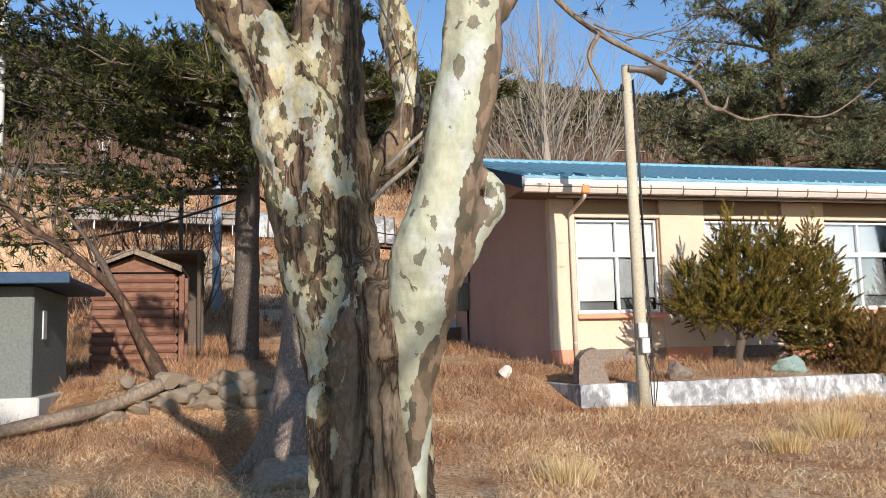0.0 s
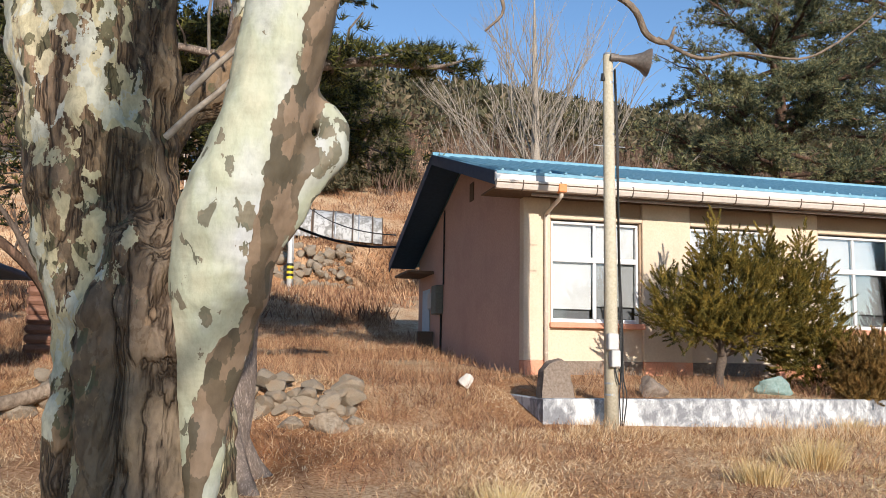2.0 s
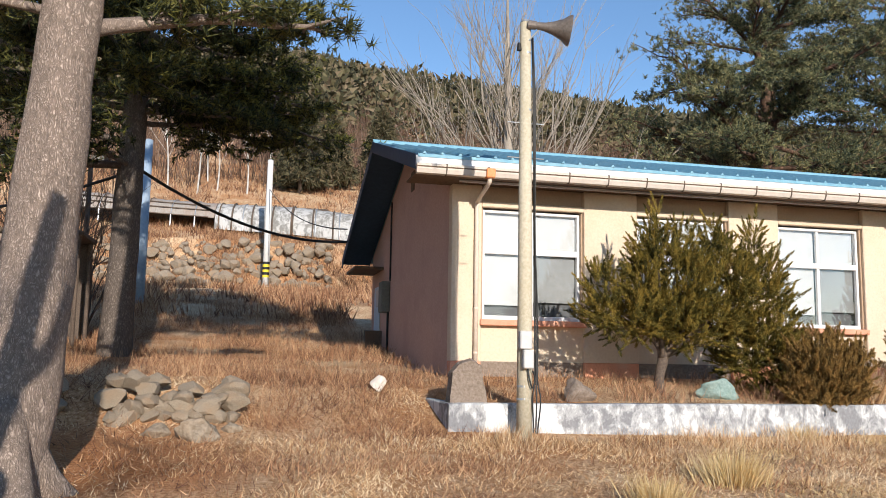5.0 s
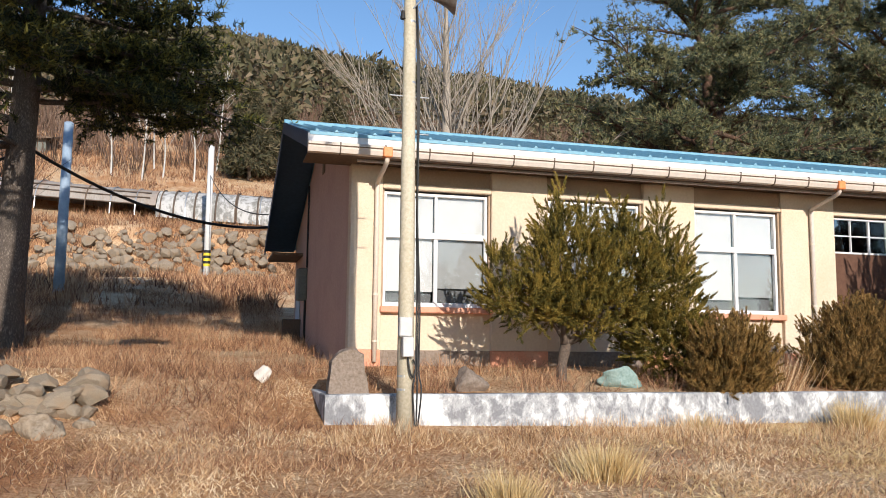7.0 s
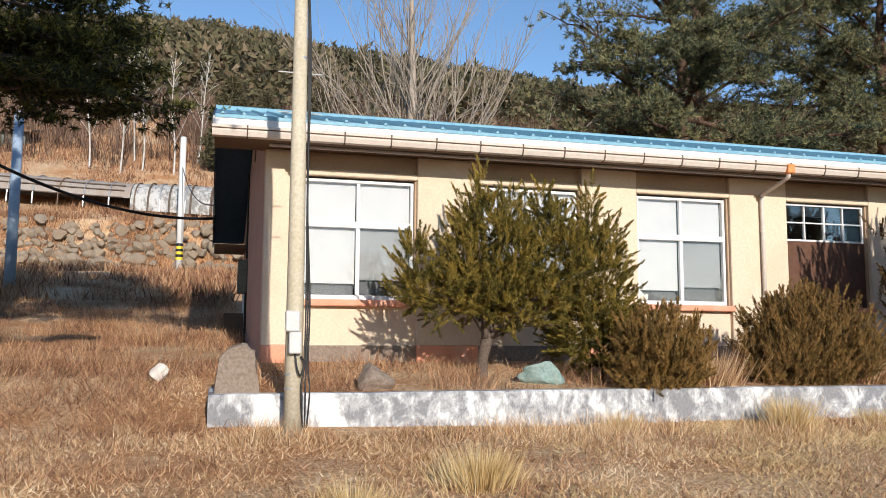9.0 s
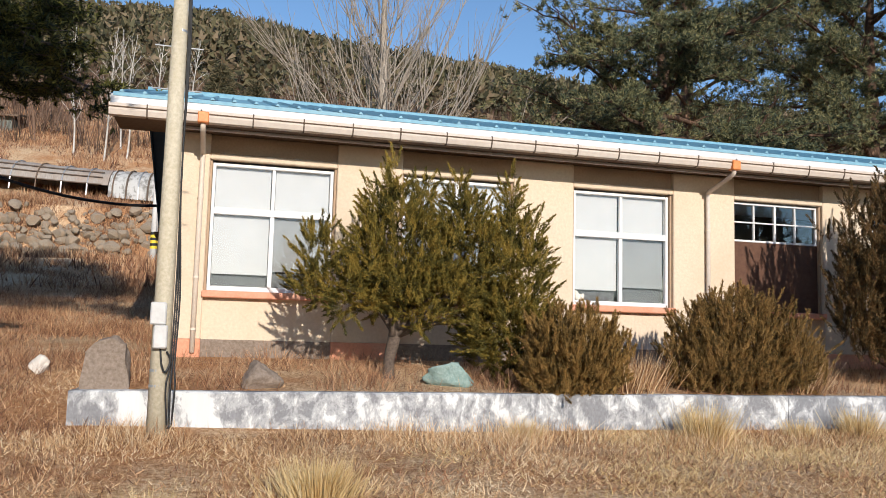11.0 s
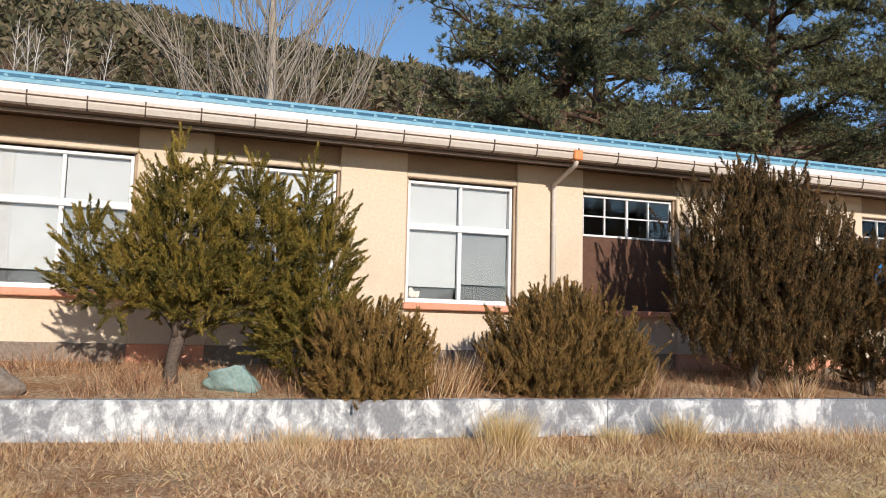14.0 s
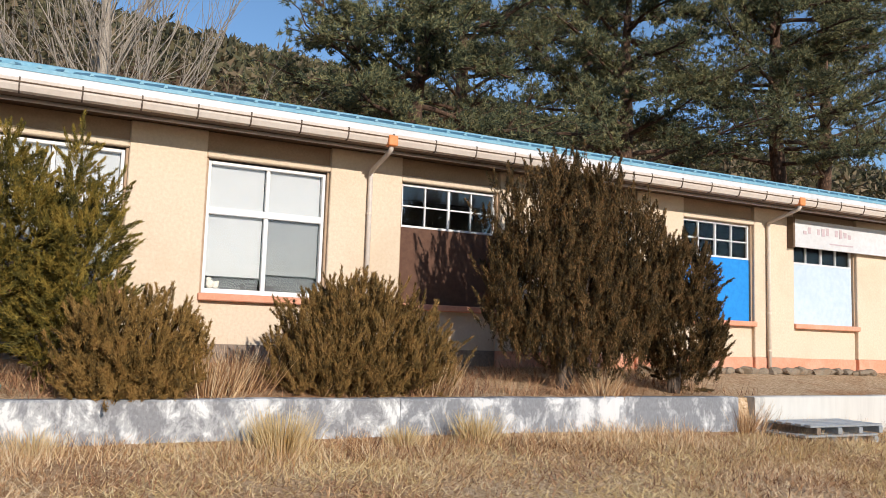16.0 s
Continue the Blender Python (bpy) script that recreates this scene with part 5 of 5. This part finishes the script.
# retaining wall on the slope
ret = thing("retaining_wall", (1.0, 44.8, 4.4), "rough stone retaining wall on the slope", "stone wall")
rr = random.Random(9)
for j in range(7):
    z = 4.55 + 0.4 * j
    x = -7 + rr.uniform(0, 0.5)
    while x < 6.5:
        sz = rr.uniform(0.13, 0.34)
        if rr.random() > 0.06 + 0.04 * j:
            o = new("stone", stones[rr.randrange(7)])
            o.parent = ret
            o.matrix_parent_inverse = Matrix.Translation(-ret.location)
            o.matrix_basis = pose(x, 44.1 + 0.3 * j + rr.uniform(-0.25, 0.25), z + rr.uniform(-0.2, 0.2), rr.uniform(-25, 25), rr.uniform(-25, 25), rr.uniform(0, 360)) @ Matrix.Diagonal((sz * 1.25, sz, sz * 0.9, 1))
        x += sz * 1.25 + rr.uniform(0, 0.08)

# ---- greenhouse ----
gh = thing("greenhouse_tunnel", (0, 48.6, 7.4), "long plastic tunnel covered with dirty white film", "greenhouse")
GH_N = 24


def hoop_points(u, grow=0.0, n=12):
    """One arch of the tunnel; u runs from the lower end to the upper end."""
    x, y = 8.6 - 18.0 * u, 47.9 + 4.6 * u
    z = height(x, y - 1.6) + 0.15
    top = 1.75 + 0.06 * math.sin(9 * u)
    return [(x + 0.5 * math.cos(math.pi * k / n) * -0.5, y - (1.9 + grow) * math.cos(math.pi * k / n), z + (top + grow) * math.sin(math.pi * k / n) ** 0.75) for k in range(n + 1)]


def tunnel_skin(name, u0, u1, material, label, k0=0, k1=12):
    vs, fs = [], []
    w = k1 - k0 + 1
    for i in range(GH_N + 1):
        u = u0 + (u1 - u0) * i / GH_N
        vs += hoop_points(u, -0.03 * (i % 2))[k0:k1 + 1]
    for i in range(GH_N):
        for k in range(w - 1):
            a = i * w + k
            fs.append((a, a + 1, a + w + 1, a + w))
    part(name, Shape().add(vs, fs), material, gh, label, True)


tunnel_skin("film", 0.0, 0.44, M_PLASTIC, "bright white plastic film")
tunnel_skin("tarpaulin", 0.442, 1.0, M_TARP, "weathered grey tarpaulin over the hoops", 1)
part("end_wall", Shape().add(hoop_points(0.002), [tuple(range(13))]), M_PLASTIC, gh)
for i in range(15):
    part("hoop", Shape().tube(hoop_points(i / 14, 0.03), 0.035, 5), M_GALV if i % 3 else M_SOFFIT, gh)
for i in range(7):
    part("strap", Shape().tube(hoop_points(0.03 + 0.06 * i, 0.035)[:8], 0.05, 5), M_DARKBARK, gh, "dark holding strap")
for i in range(3):
    part("rail", Shape().tube([Vector(hoop_points(0.46 + 0.54 * j / 8, 0.04)[i + 1]) for j in range(9)], 0.04, 5), M_DARKBARK, gh)

# ---- poles and cables on the slope ----
def post(name, x, y, z0, z1, r, material, label, stripes=False):
    t = thing(name, (x, y, z0), label, "pole")
    part("shaft", Shape().tube([(x, y, z0 - 0.2), (x, y, z1)], [r, r * 0.85], 14), material, t, "", True)
    part("cap", Shape().tube([(x, y, z1 + 0.001), (x, y, z1 + 0.04)], [r * 0.8, r * 0.4], 10), M_GALV, t)
    if stripes:
        for k in range(6):
            part("stripe", Shape().tube([(x, y, z0 + 0.75 + 0.13 * k), (x, y, z0 + 0.75 + 0.13 * k + 0.128)], r * 1.03, 14), M_BLACK if k % 2 else M_YELLOW, t)
    return t


post("utility_pole", 3.2, 43.2, 4.3, 10.95, 0.165, M_WPOLE, "pale concrete utility pole with warning stripes", True)
post("utility_pole", -0.9, 29, 2.9, 8.1, 0.16, M_BPOLE, "blue-grey painted steel pole")
post("utility_pole", -1.75, 24.5, 2.1, 6.2, 0.07, M_DARKBARK, "dark wooden pole on the slope")
post("utility_pole", -4.72, 17.5, 1.3, 10.0, 0.11, M_WPOLE, "tall grey pole behind the hut")
arm = thing("power_cable", (4.83, 22.6, 4.4), "black power cable sagging to the building", "cable")


def sag_line(a, b, drop, n=16):
    a, b = Vector(a), Vector(b)
    return [a.lerp(b, i / n) - Vector((0, 0, drop * 4 * (i / n) * (1 - i / n))) for i in range(n + 1)]


part("cable_run", Shape().tube(sag_line((4.83, 22.6, 4.28), (0.2, 18.6, 5.0), 0.42), 0.032, 6), M_BLACK, arm)
part("cable_run", Shape().tube(sag_line((0.2, 18.6, 5.0), (-8, 24, 4.6), 0.5), 0.03, 6), M_BLACK, arm)
part("cable_run", Shape().tube(sag_line((4.8, 22.6, 4.6), (3.2, 43.2, 9.5), 0.5), 0.018, 5), M_BLACK, arm)

# ---- log hut and outhouse ----
hut = thing("log_hut", (-2.0, 16.5, 1.25), "small brown log-sided hut with a gable roof", "hut")
for j in range(11):
    z = 1.28 + 0.165 * j
    for (nm, q) in (("log", ((-2.72, 16.5), (-1.28, 16.5))), ("log", ((-1.3, 16.52), (-1.3, 18.4))), ("log", ((-2.7, 16.52), (-2.7, 18.4)))):
        part(nm, Shape().tube([(*q[0], z), (*q[1], z)], 0.088, 8), M_LOG, hut)
part("back_wall", Shape().box(-2.7, -1.3, 18.35, 18.45, 1.2, 3.1), M_LOG, hut)
part("gable_board", Shape().add([(-2.72, 16.47, 3.05), (-1.28, 16.47, 3.05), (-2.0, 16.47, 3.36), (-2.72, 16.55, 3.05), (-1.28, 16.55, 3.05), (-2.0, 16.55, 3.36)], [(0, 1, 2), (5, 4, 3), (0, 3, 4, 1), (1, 4, 5, 2), (2, 5, 3, 0)]), M_LOG, hut)
for sg in (-1, 1):
    rf = Shape()
    e = -2.0 + sg * 0.86
    rf.add([(x, y, z + dz) for x, z in ((-2.0 + sg * 0.002, 3.42), (e, 3.08)) for y in (16.25, 18.6) for dz in (0, 0.06)], [(0, 1, 3, 2), (4, 6, 7, 5), (0, 4, 5, 1), (2, 3, 7, 6), (0, 2, 6, 4), (1, 5, 7, 3)])
    part("roof_slope", rf, M_DARKBARK, hut, "dark felt roof slope")
    bb = Shape()
    bb.add([(x, y, z + dz) for x, z in ((-2.0 + sg * 0.003, 3.42), (e, 3.08)) for y in (16.21, 16.247) for dz in (-0.05, 0.065)], [(0, 1, 3, 2), (4, 6, 7, 5), (0, 4, 5, 1), (2, 3, 7, 6), (0, 2, 6, 4), (1, 5, 7, 3)])
    part("barge_board", bb, M_DEADWOOD, hut, "weathered barge board")
for x in (-1.2, -1.18):
    part("corner_post", Shape().box(x, x + 0.1, 16.42 + (x + 1.2) * 40, 16.52 + (x + 1.2) * 40, 1.1, 3.0, 0.01), M_LOG, hut)
dk = thing("dark_shelter", (-1.6, 20.2, 1.4), "dark lean-to shelter behind the log hut", "shelter")
part("roof", Shape().box(-2.9, -0.9, 19.6, 21.2, 3.75, 3.85, 0.02), M_DARKBARK, dk)
for x in (-2.8, -1.0):
    for y in (19.7, 21.0):
        part("post", Shape().tube([(x, y, 1.2), (x, y, 3.76)], 0.05, 8), M_DARKBARK, dk)
part("back_panel", Shape().box(-2.8, -1.0, 21.06, 21.12, 1.3, 3.74), M_DARKBARK, dk)
oh = thing("outhouse", (-3.5, 12.3, 0.8), "grey rendered outhouse with a dark blue flat roof", "hut")
part("wall", Shape().box(-5.2, -2.72, 12.0, 14.2, 0.6, 2.46, 0.02), M_GREYWALL, oh)
part("roof", Shape().box(-5.6, -2.22, 11.6, 14.6, 2.47, 2.55, 0.02), M_ROOFDARK, oh)
part("roof_edge", Shape().box(-5.62, -2.2, 11.56, 11.597, 2.45, 2.60, 0.01), M_ROOFDARK, oh, "dark blue roof edging")
part("footing", Shape().box(-5.3, -2.6, 11.9, 14.3, 0.5, 0.98, 0.02), M_KERB2, oh)
part("window_slot", Shape().box(-2.722, -2.70, 12.5, 12.7, 1.75, 2.15, 0.004), M_FASCIA, oh)

# far roofs on the upper slope
for k, (x, y, z, w) in enumerate(((-13, 66, 14.6, 9), (-24, 74, 17.5, 8), (5.6, 52, 8.5, 2.2))):
    f = thing("farm_shed", (x, y, z), "low weathered farm shed on the hillside", "shed")
    part("wall", Shape().box(x - w / 2, x + w / 2, y, y + 3, z - 1.5, z + 1.3), M_GREYWALL if k < 2 else M_FASCIA, f)
    part("roof", Shape().add([(x - w / 2 - 0.5, y - 0.6, z + 1.2), (x + w / 2 + 0.5, y - 0.6, z + 1.2), (x + w / 2 + 0.5, y + 3.4, z + 2.1), (x - w / 2 - 0.5, y + 3.4, z + 2.1), (x - w / 2 - 0.5, y - 0.6, z + 1.32), (x + w / 2 + 0.5, y - 0.6, z + 1.32), (x + w / 2 + 0.5, y + 3.4, z + 2.22), (x - w / 2 - 0.5, y + 3.4, z + 2.22)], [(3, 2, 1, 0), (4, 5, 6, 7), (0, 1, 5, 4), (1, 2, 6, 5), (2, 3, 7, 6), (3, 0, 4, 7)]), M_SOFFIT, f)

# ---- dead wood ----
lg = thing("dead_tree", (-1.05, 12.5, 0.8), "leaning dead trunk with broken grey branches", "dead tree")
sh = Shape()
limb(sh, [(-0.95, 12.5, 0.7), (-1.15, 12.5, 1.2), (-1.45, 12.5, 1.75), (-1.7, 12.5, 2.3), (-2.2, 12.5, 2.8), (-2.9, 12.5, 3.3), (-3.4, 12.5, 3.75)], [0.17, 0.12, 0.085, 0.07, 0.06, 0.05, 0.04], 10, 5, 0.3)
part("trunk", sh, M_REDBARK, lg, "", True)
sh = Shape()
limb(sh, [(-1.7, 12.5, 2.3), (-2.0, 12.45, 2.9), (-2.5, 12.4, 3.6)], [0.05, 0.04, 0.02], 7, 5, 0.2)
for k in range(9):
    twig_system(sh, (-1.9 - 0.17 * k, 12.5, 2.5 + 0.14 * k), (random.uniform(-1, 0.3), -0.2, 0.7), 0.9, 0.018, 2, 500 + k, 0, 0.7, 3)
part("branch", sh, M_DARKBARK, lg, "", True)
fl = thing("fallen_log", (-2.0, 11.7, 0.6), "fallen weathered log lying in dry grass", "log")
sh = Shape()
limb(sh, [(-3.6, 10.9, 0.52), (-2.6, 11.4, 0.66), (-1.7, 11.9, 0.85), (-1.1, 12.1, 1.1)], [0.07, 0.085, 0.09, 0.1], 10, 5, 0.3)
part("trunk", sh, M_DEADWOOD, fl, "", True)

# bare bush by the hut
bb = thing("bare_bush", (-1.9, 22.5, 1.8), "dense leafless dark bush on the slope", "bush")
for k in range(26):
    sh = Shape()
    a = k * 2.4
    twig_system(sh, (-2.2 + 0.9 * math.cos(a * 1.7), 22.5 + 0.5 * math.sin(a), 1.7), (math.cos(a) * 0.6, math.sin(a) * 0.4, 1.3), 2.4, 0.035, 2, 700 + k, -0.1, 0.7, 4, 4)
    part("branch", sh, M_DARKBARK, bb)

# ---- pallets ----
pl = thing("pallet_stack", (19.4, 11.25, 0.3), "grey slatted pallets lying by the terrace wall", "pallet")
for j in range(2):
    z = 0.36 + 0.13 * j
    for k in range(5):
        part("slat", Shape().box(18.65 + 0.1 * j, 20.1 + 0.1 * j, 10.86 + 0.15 * k, 10.96 + 0.15 * k, z + 0.05, z + 0.085, 0.006), M_GALV, pl)
    for k in range(4):
        part("bearer", Shape().box(18.75 + 0.42 * k + 0.1 * j, 18.83 + 0.42 * k + 0.1 * j, 10.84, 11.58, z - 0.04, z + 0.048, 0.006), M_GALV if k else M_DEADWOOD, pl)
part("sheet", Shape().box(18.5, 20.4, 10.8, 11.62, 0.1, 0.318, 0.006), M_DEADWOOD, pl)

# ---- birches and far trees ----
birch = thing("birch_tree", (0, 59, 12.0), "slender leafless birch with a white trunk", "tree", "birches")
sh = Shape()
limb(sh, [(0, 59, 11.6), (0.1, 59, 14), (-0.1, 59, 17), (0.2, 59, 20.5)], [0.065, 0.055, 0.04, 0.012], 7, 5, 0.1)
part("trunk", sh, M_BIRCH, birch, "", True)
sh = Shape()
for k in range(18):
    a = k * 2.4
    twig_system(sh, (0.02, 59, 14.0 + 0.32 * k), (math.cos(a), math.sin(a), 1.6), 2.0 - 0.07 * k, 0.018, 1, 900 + k, -0.3, 0.4, 3, 4)
part("crown", sh, M_BIRCH, birch, "", True)
rb = random.Random(4)
for k in range(6):
    x = (-3.2, -1.2, -0.8, 2.0, 3.4, -9.5)[k]
    y = 59 + rb.uniform(-1.5, 5)
    copy_thing(birch, pose(x, y, height(x, y), rb.uniform(-4, 4), rb.uniform(-7, 7), rb.uniform(0, 360)))


def conifer(x, y, hh, r, seed):
    z = height(x, y)
    t = thing("conifer", (x, y, z), "dense dark conifer on the hillside", "tree", "hillside conifers")
    part("trunk", Shape().tube([(x, y, z - 0.3), (x, y, z + hh * 0.95)], [0.16, 0.03], 7), M_DARKBARK, t)
    g = np.random.default_rng(seed)
    n = 1500
    u = g.uniform(0.08, 1, n)
    a = g.uniform(0, 6.28, n)
    rad = r * (1 - u) ** 0.7 * (0.55 + 0.45 * g.uniform(0, 1, n)) * (1 + 0.25 * np.sin(a * 5 + u * 30))
    c = np.stack([x + rad * np.cos(a), y + rad * np.sin(a), z + hh * u], 1)
    d = np.stack([np.cos(a), np.sin(a), g.uniform(-0.5, 0.2, n)], 1)
    part("foliage", (needle_tufts(c, d, 7, 0.55, 0.12), 3), M_WOODS, t)


for k, (x, y, hh, r) in enumerate(((5.6, 60, 6.6, 2.0), (8.0, 62, 5.5, 1.8), (12, 64, 6, 2.0))):
    conifer(x, y, hh, r, 40 + k)

g = np.random.default_rng(21)


def scatter(n, x0, x1, y0, y1):
    y = y0 + (y1 - y0) * g.uniform(0, 1, n) ** 0.8
    x = g.uniform(x0, x1, n) * (0.3 + 0.7 * y / y1)
    return np.array([(a, b, height(a, b)) for a, b in zip(x, y)])


trees = scatter(5000, -85, 280, 80, 262)
size = g.uniform(1.2, 2.6, len(trees))
nl = 110
c = np.repeat(trees, nl, 0)
sz = np.repeat(size, nl)[:, None]
o = g.normal(size=c.shape)
o /= np.linalg.norm(o, axis=1, keepdims=True)
o *= g.uniform(0.3, 1, len(o))[:, None] ** 0.5
c = c + o * sz * np.array([1, 1, 1.35]) + np.array([0, 0, 1.5]) * sz
d = o + g.normal(size=o.shape) * 0.5
tri = blades(c, d, 0.42 * sz[:, 0], 0.25 * sz[:, 0])
tagged(part("hillside_woods", (tri, 3), M_WOODS), "pine woods covering the mountain side", "woods", kind="stuff")
trees = scatter(5200, -120, 200, 60, 130)
nl = 26
c = np.repeat(trees, nl, 0) + g.normal(size=(len(trees) * nl, 3)) * np.array([0.5, 0.5, 0.3])
d = g.normal(size=c.shape) * 0.22 + np.array([0, 0, 1.0])
tri = blades(c, d, g.uniform(1.2, 4.2, len(c)), 0.075)
tagged(part("bare_hillside_wood", (tri, 3), M_BAREWOODS), "reddish leafless saplings on the lower slope", "woods", kind="stuff")

# ---- grass ----
def grass(name, n, x0, x1, y0, y1, lo, hi, width, material, label, keep=None, lean=0.5, patch=0.5):
    x, y = g.uniform(x0, x1, n), g.uniform(y0, y1, n)
    dens = np.array([noise.noise(Vector((a * patch, b * patch, 2))) for a, b in zip(x, y)])
    ok = g.uniform(-0.45, 0.35, n) < dens
    if keep is not None:
        ok &= keep(x, y)
    x, y, dens = x[ok], y[ok], dens[ok]
    p = np.array([(a, b, height(a, b) - 0.01) for a, b in zip(x, y)])
    d = g.normal(size=p.shape) * lean
    d[:, 2] = 1
    ln = g.uniform(lo, hi, len(p)) * (0.8 + 0.7 * np.clip(dens + 0.2, 0, 1))
    tagged(part(name, (blades(p, d, ln, width), 3), material), label, "grass", kind="stuff")


def off_terrace(x, y):
    return ~((x > PX0 - 0.05) & (y > PY0 - 0.03))


def on_lawn(x, y):
    """Off the terrace, and thin on the bare earth by the pine."""
    near = np.hypot(x - 0.7, y - 10.2)
    return off_terrace(x, y) & (g.uniform(0, 1, len(x)) < np.clip((near - 0.9) / 1.6, 0.12, 1))


def on_terrace(x, y):
    return (x > PX0 + 0.25) & (y > PY0 + 0.25) & (y < FY - 0.1)


grass("lawn_grass", 380000, -5, 24, 5.0, 13.5, 0.03, 0.11, 0.010, M_STRAW, "short dry straw-coloured grass", on_lawn, 1.3, 0.8)
grass("weed_stems", 30000, -4, 5.3, 9.5, 14.5, 0.06, 0.24, 0.010, M_WEED, "brown dead weed stems", on_lawn, 0.8, 0.9)
grass("weed_stems", 20000, 4, 24, 10.6, 11.65, 0.06, 0.27, 0.008, M_STRAW, "dry weed stems along the terrace wall", off_terrace, 0.6, 1.0)
grass("weed_stems", 26000, 1, 24, 6.5, 11.5, 0.05, 0.14, 0.012, M_WEED, "low brown weeds scattered in the lawn", off_terrace, 0.9, 1.3)
grass("terrace_weeds", 16000, 5.1, 19, 11.9, 14.3, 0.05, 0.30, 0.009, M_WEED, "dead weeds and leaves on the terrace", on_terrace, 0.6, 1.2)
grass("meadow_grass", 90000, -9, 5.5, 13.5, 30, 0.07, 0.30, 0.012, M_WEED, "tall dead grass on the slope", lambda x, y: ~((x > X0 - 0.1) & (y > FY)), 0.6, 0.6)
grass("meadow_grass", 110000, -22, 14, 26, 80, 0.2, 0.6, 0.05, M_WEED, "pale dry grass on the upper slope", lambda x, y: ~((x > X0 - 0.1) & (y < 30)), 0.45, 0.3)
grass("lawn_straw", 150000, 6, 24, 6.0, 11.6, 0.04, 0.15, 0.009, M_GOLD, "matted pale golden straw on the lawn", lambda x, y: off_terrace(x, y) & (g.uniform(0, 1, len(x)) < np.clip((x - 6) / 6, 0.1, 1)), 1.8, 0.6)

grass("slope_grass", 40000, -11, 11, 43, 47.2, 0.2, 0.5, 0.035, M_WEED, "dry grass hanging over the retaining wall", None, 0.6, 0.4)


def tuft(x, y, n, hh, spread, material, label):
    a = g.uniform(0, 6.28, n)
    r = np.abs(g.normal(size=n)) * spread * 0.5
    p = np.stack([x + r * np.cos(a), y + r * np.sin(a), np.full(n, height(x, y) - 0.02)], 1)
    d = np.stack([np.cos(a) * g.uniform(0.1, 0.9, n), np.sin(a) * g.uniform(0.1, 0.9, n), np.ones(n)], 1)
    tagged(part("grass_tuft", (blades(p, d, hh * g.uniform(0.5, 1.1, n), 0.009), 3), material), label, "grass", "grass tufts", "stuff")


for (x, y, n, hh, sp) in ((7.05, 9.0, 900, 0.40, 0.32), (11.75, 11.2, 900, 0.5, 0.26), (14.0, 11.35, 500, 0.42, 0.22), (9.6, 11.4, 300, 0.3, 0.2), (13.1, 11.3, 300, 0.28, 0.2), (5.9, 8.3, 500, 0.32, 0.28), (3.0, 7.6, 500, 0.3, 0.3)):
    tuft(x, y, n, hh, sp, M_GOLD, "golden dry tuft of grass on the lawn")
for (x, y, n, hh) in ((11.2, 12.1, 400, 0.55), (11.5, 12.3, 300, 0.6), (13.8, 12.2, 400, 0.6), (13.6, 12.6, 300, 0.8), (16.2, 12.0, 250, 0.45), (18.45, 11.7, 400, 0.5)):
    tuft(x, y, n, hh, 0.35, M_STRAW, "tall dry grass clump on the terrace")

# small pale ornament inside the third window
toy = bmesh.new()
for dx, dz, r in ((0.0, 0.06, 0.06), (0.07, 0.05, 0.05), (-0.02, 0.12, 0.035), (0.10, 0.085, 0.025)):
    bmesh.ops.create_icosphere(toy, subdivisions=2, radius=r, matrix=Matrix.Translation((dx, 0, dz)) @ Matrix.Diagonal((1, 0.55, 1, 1)))
toy_mesh = bpy.data.meshes.new("soft_toy")
toy.to_mesh(toy_mesh)
toy.free()
toy_mesh.materials.append(M_STONEW)
toy_mesh.polygons.foreach_set("use_smooth", [True] * len(toy_mesh.polygons))
toy_ob = tagged(new("soft_toy", toy_mesh), "small pale soft toy on the inner window sill", "toy")
toy_ob.location = (11.68, WY + 0.098, 2.122)
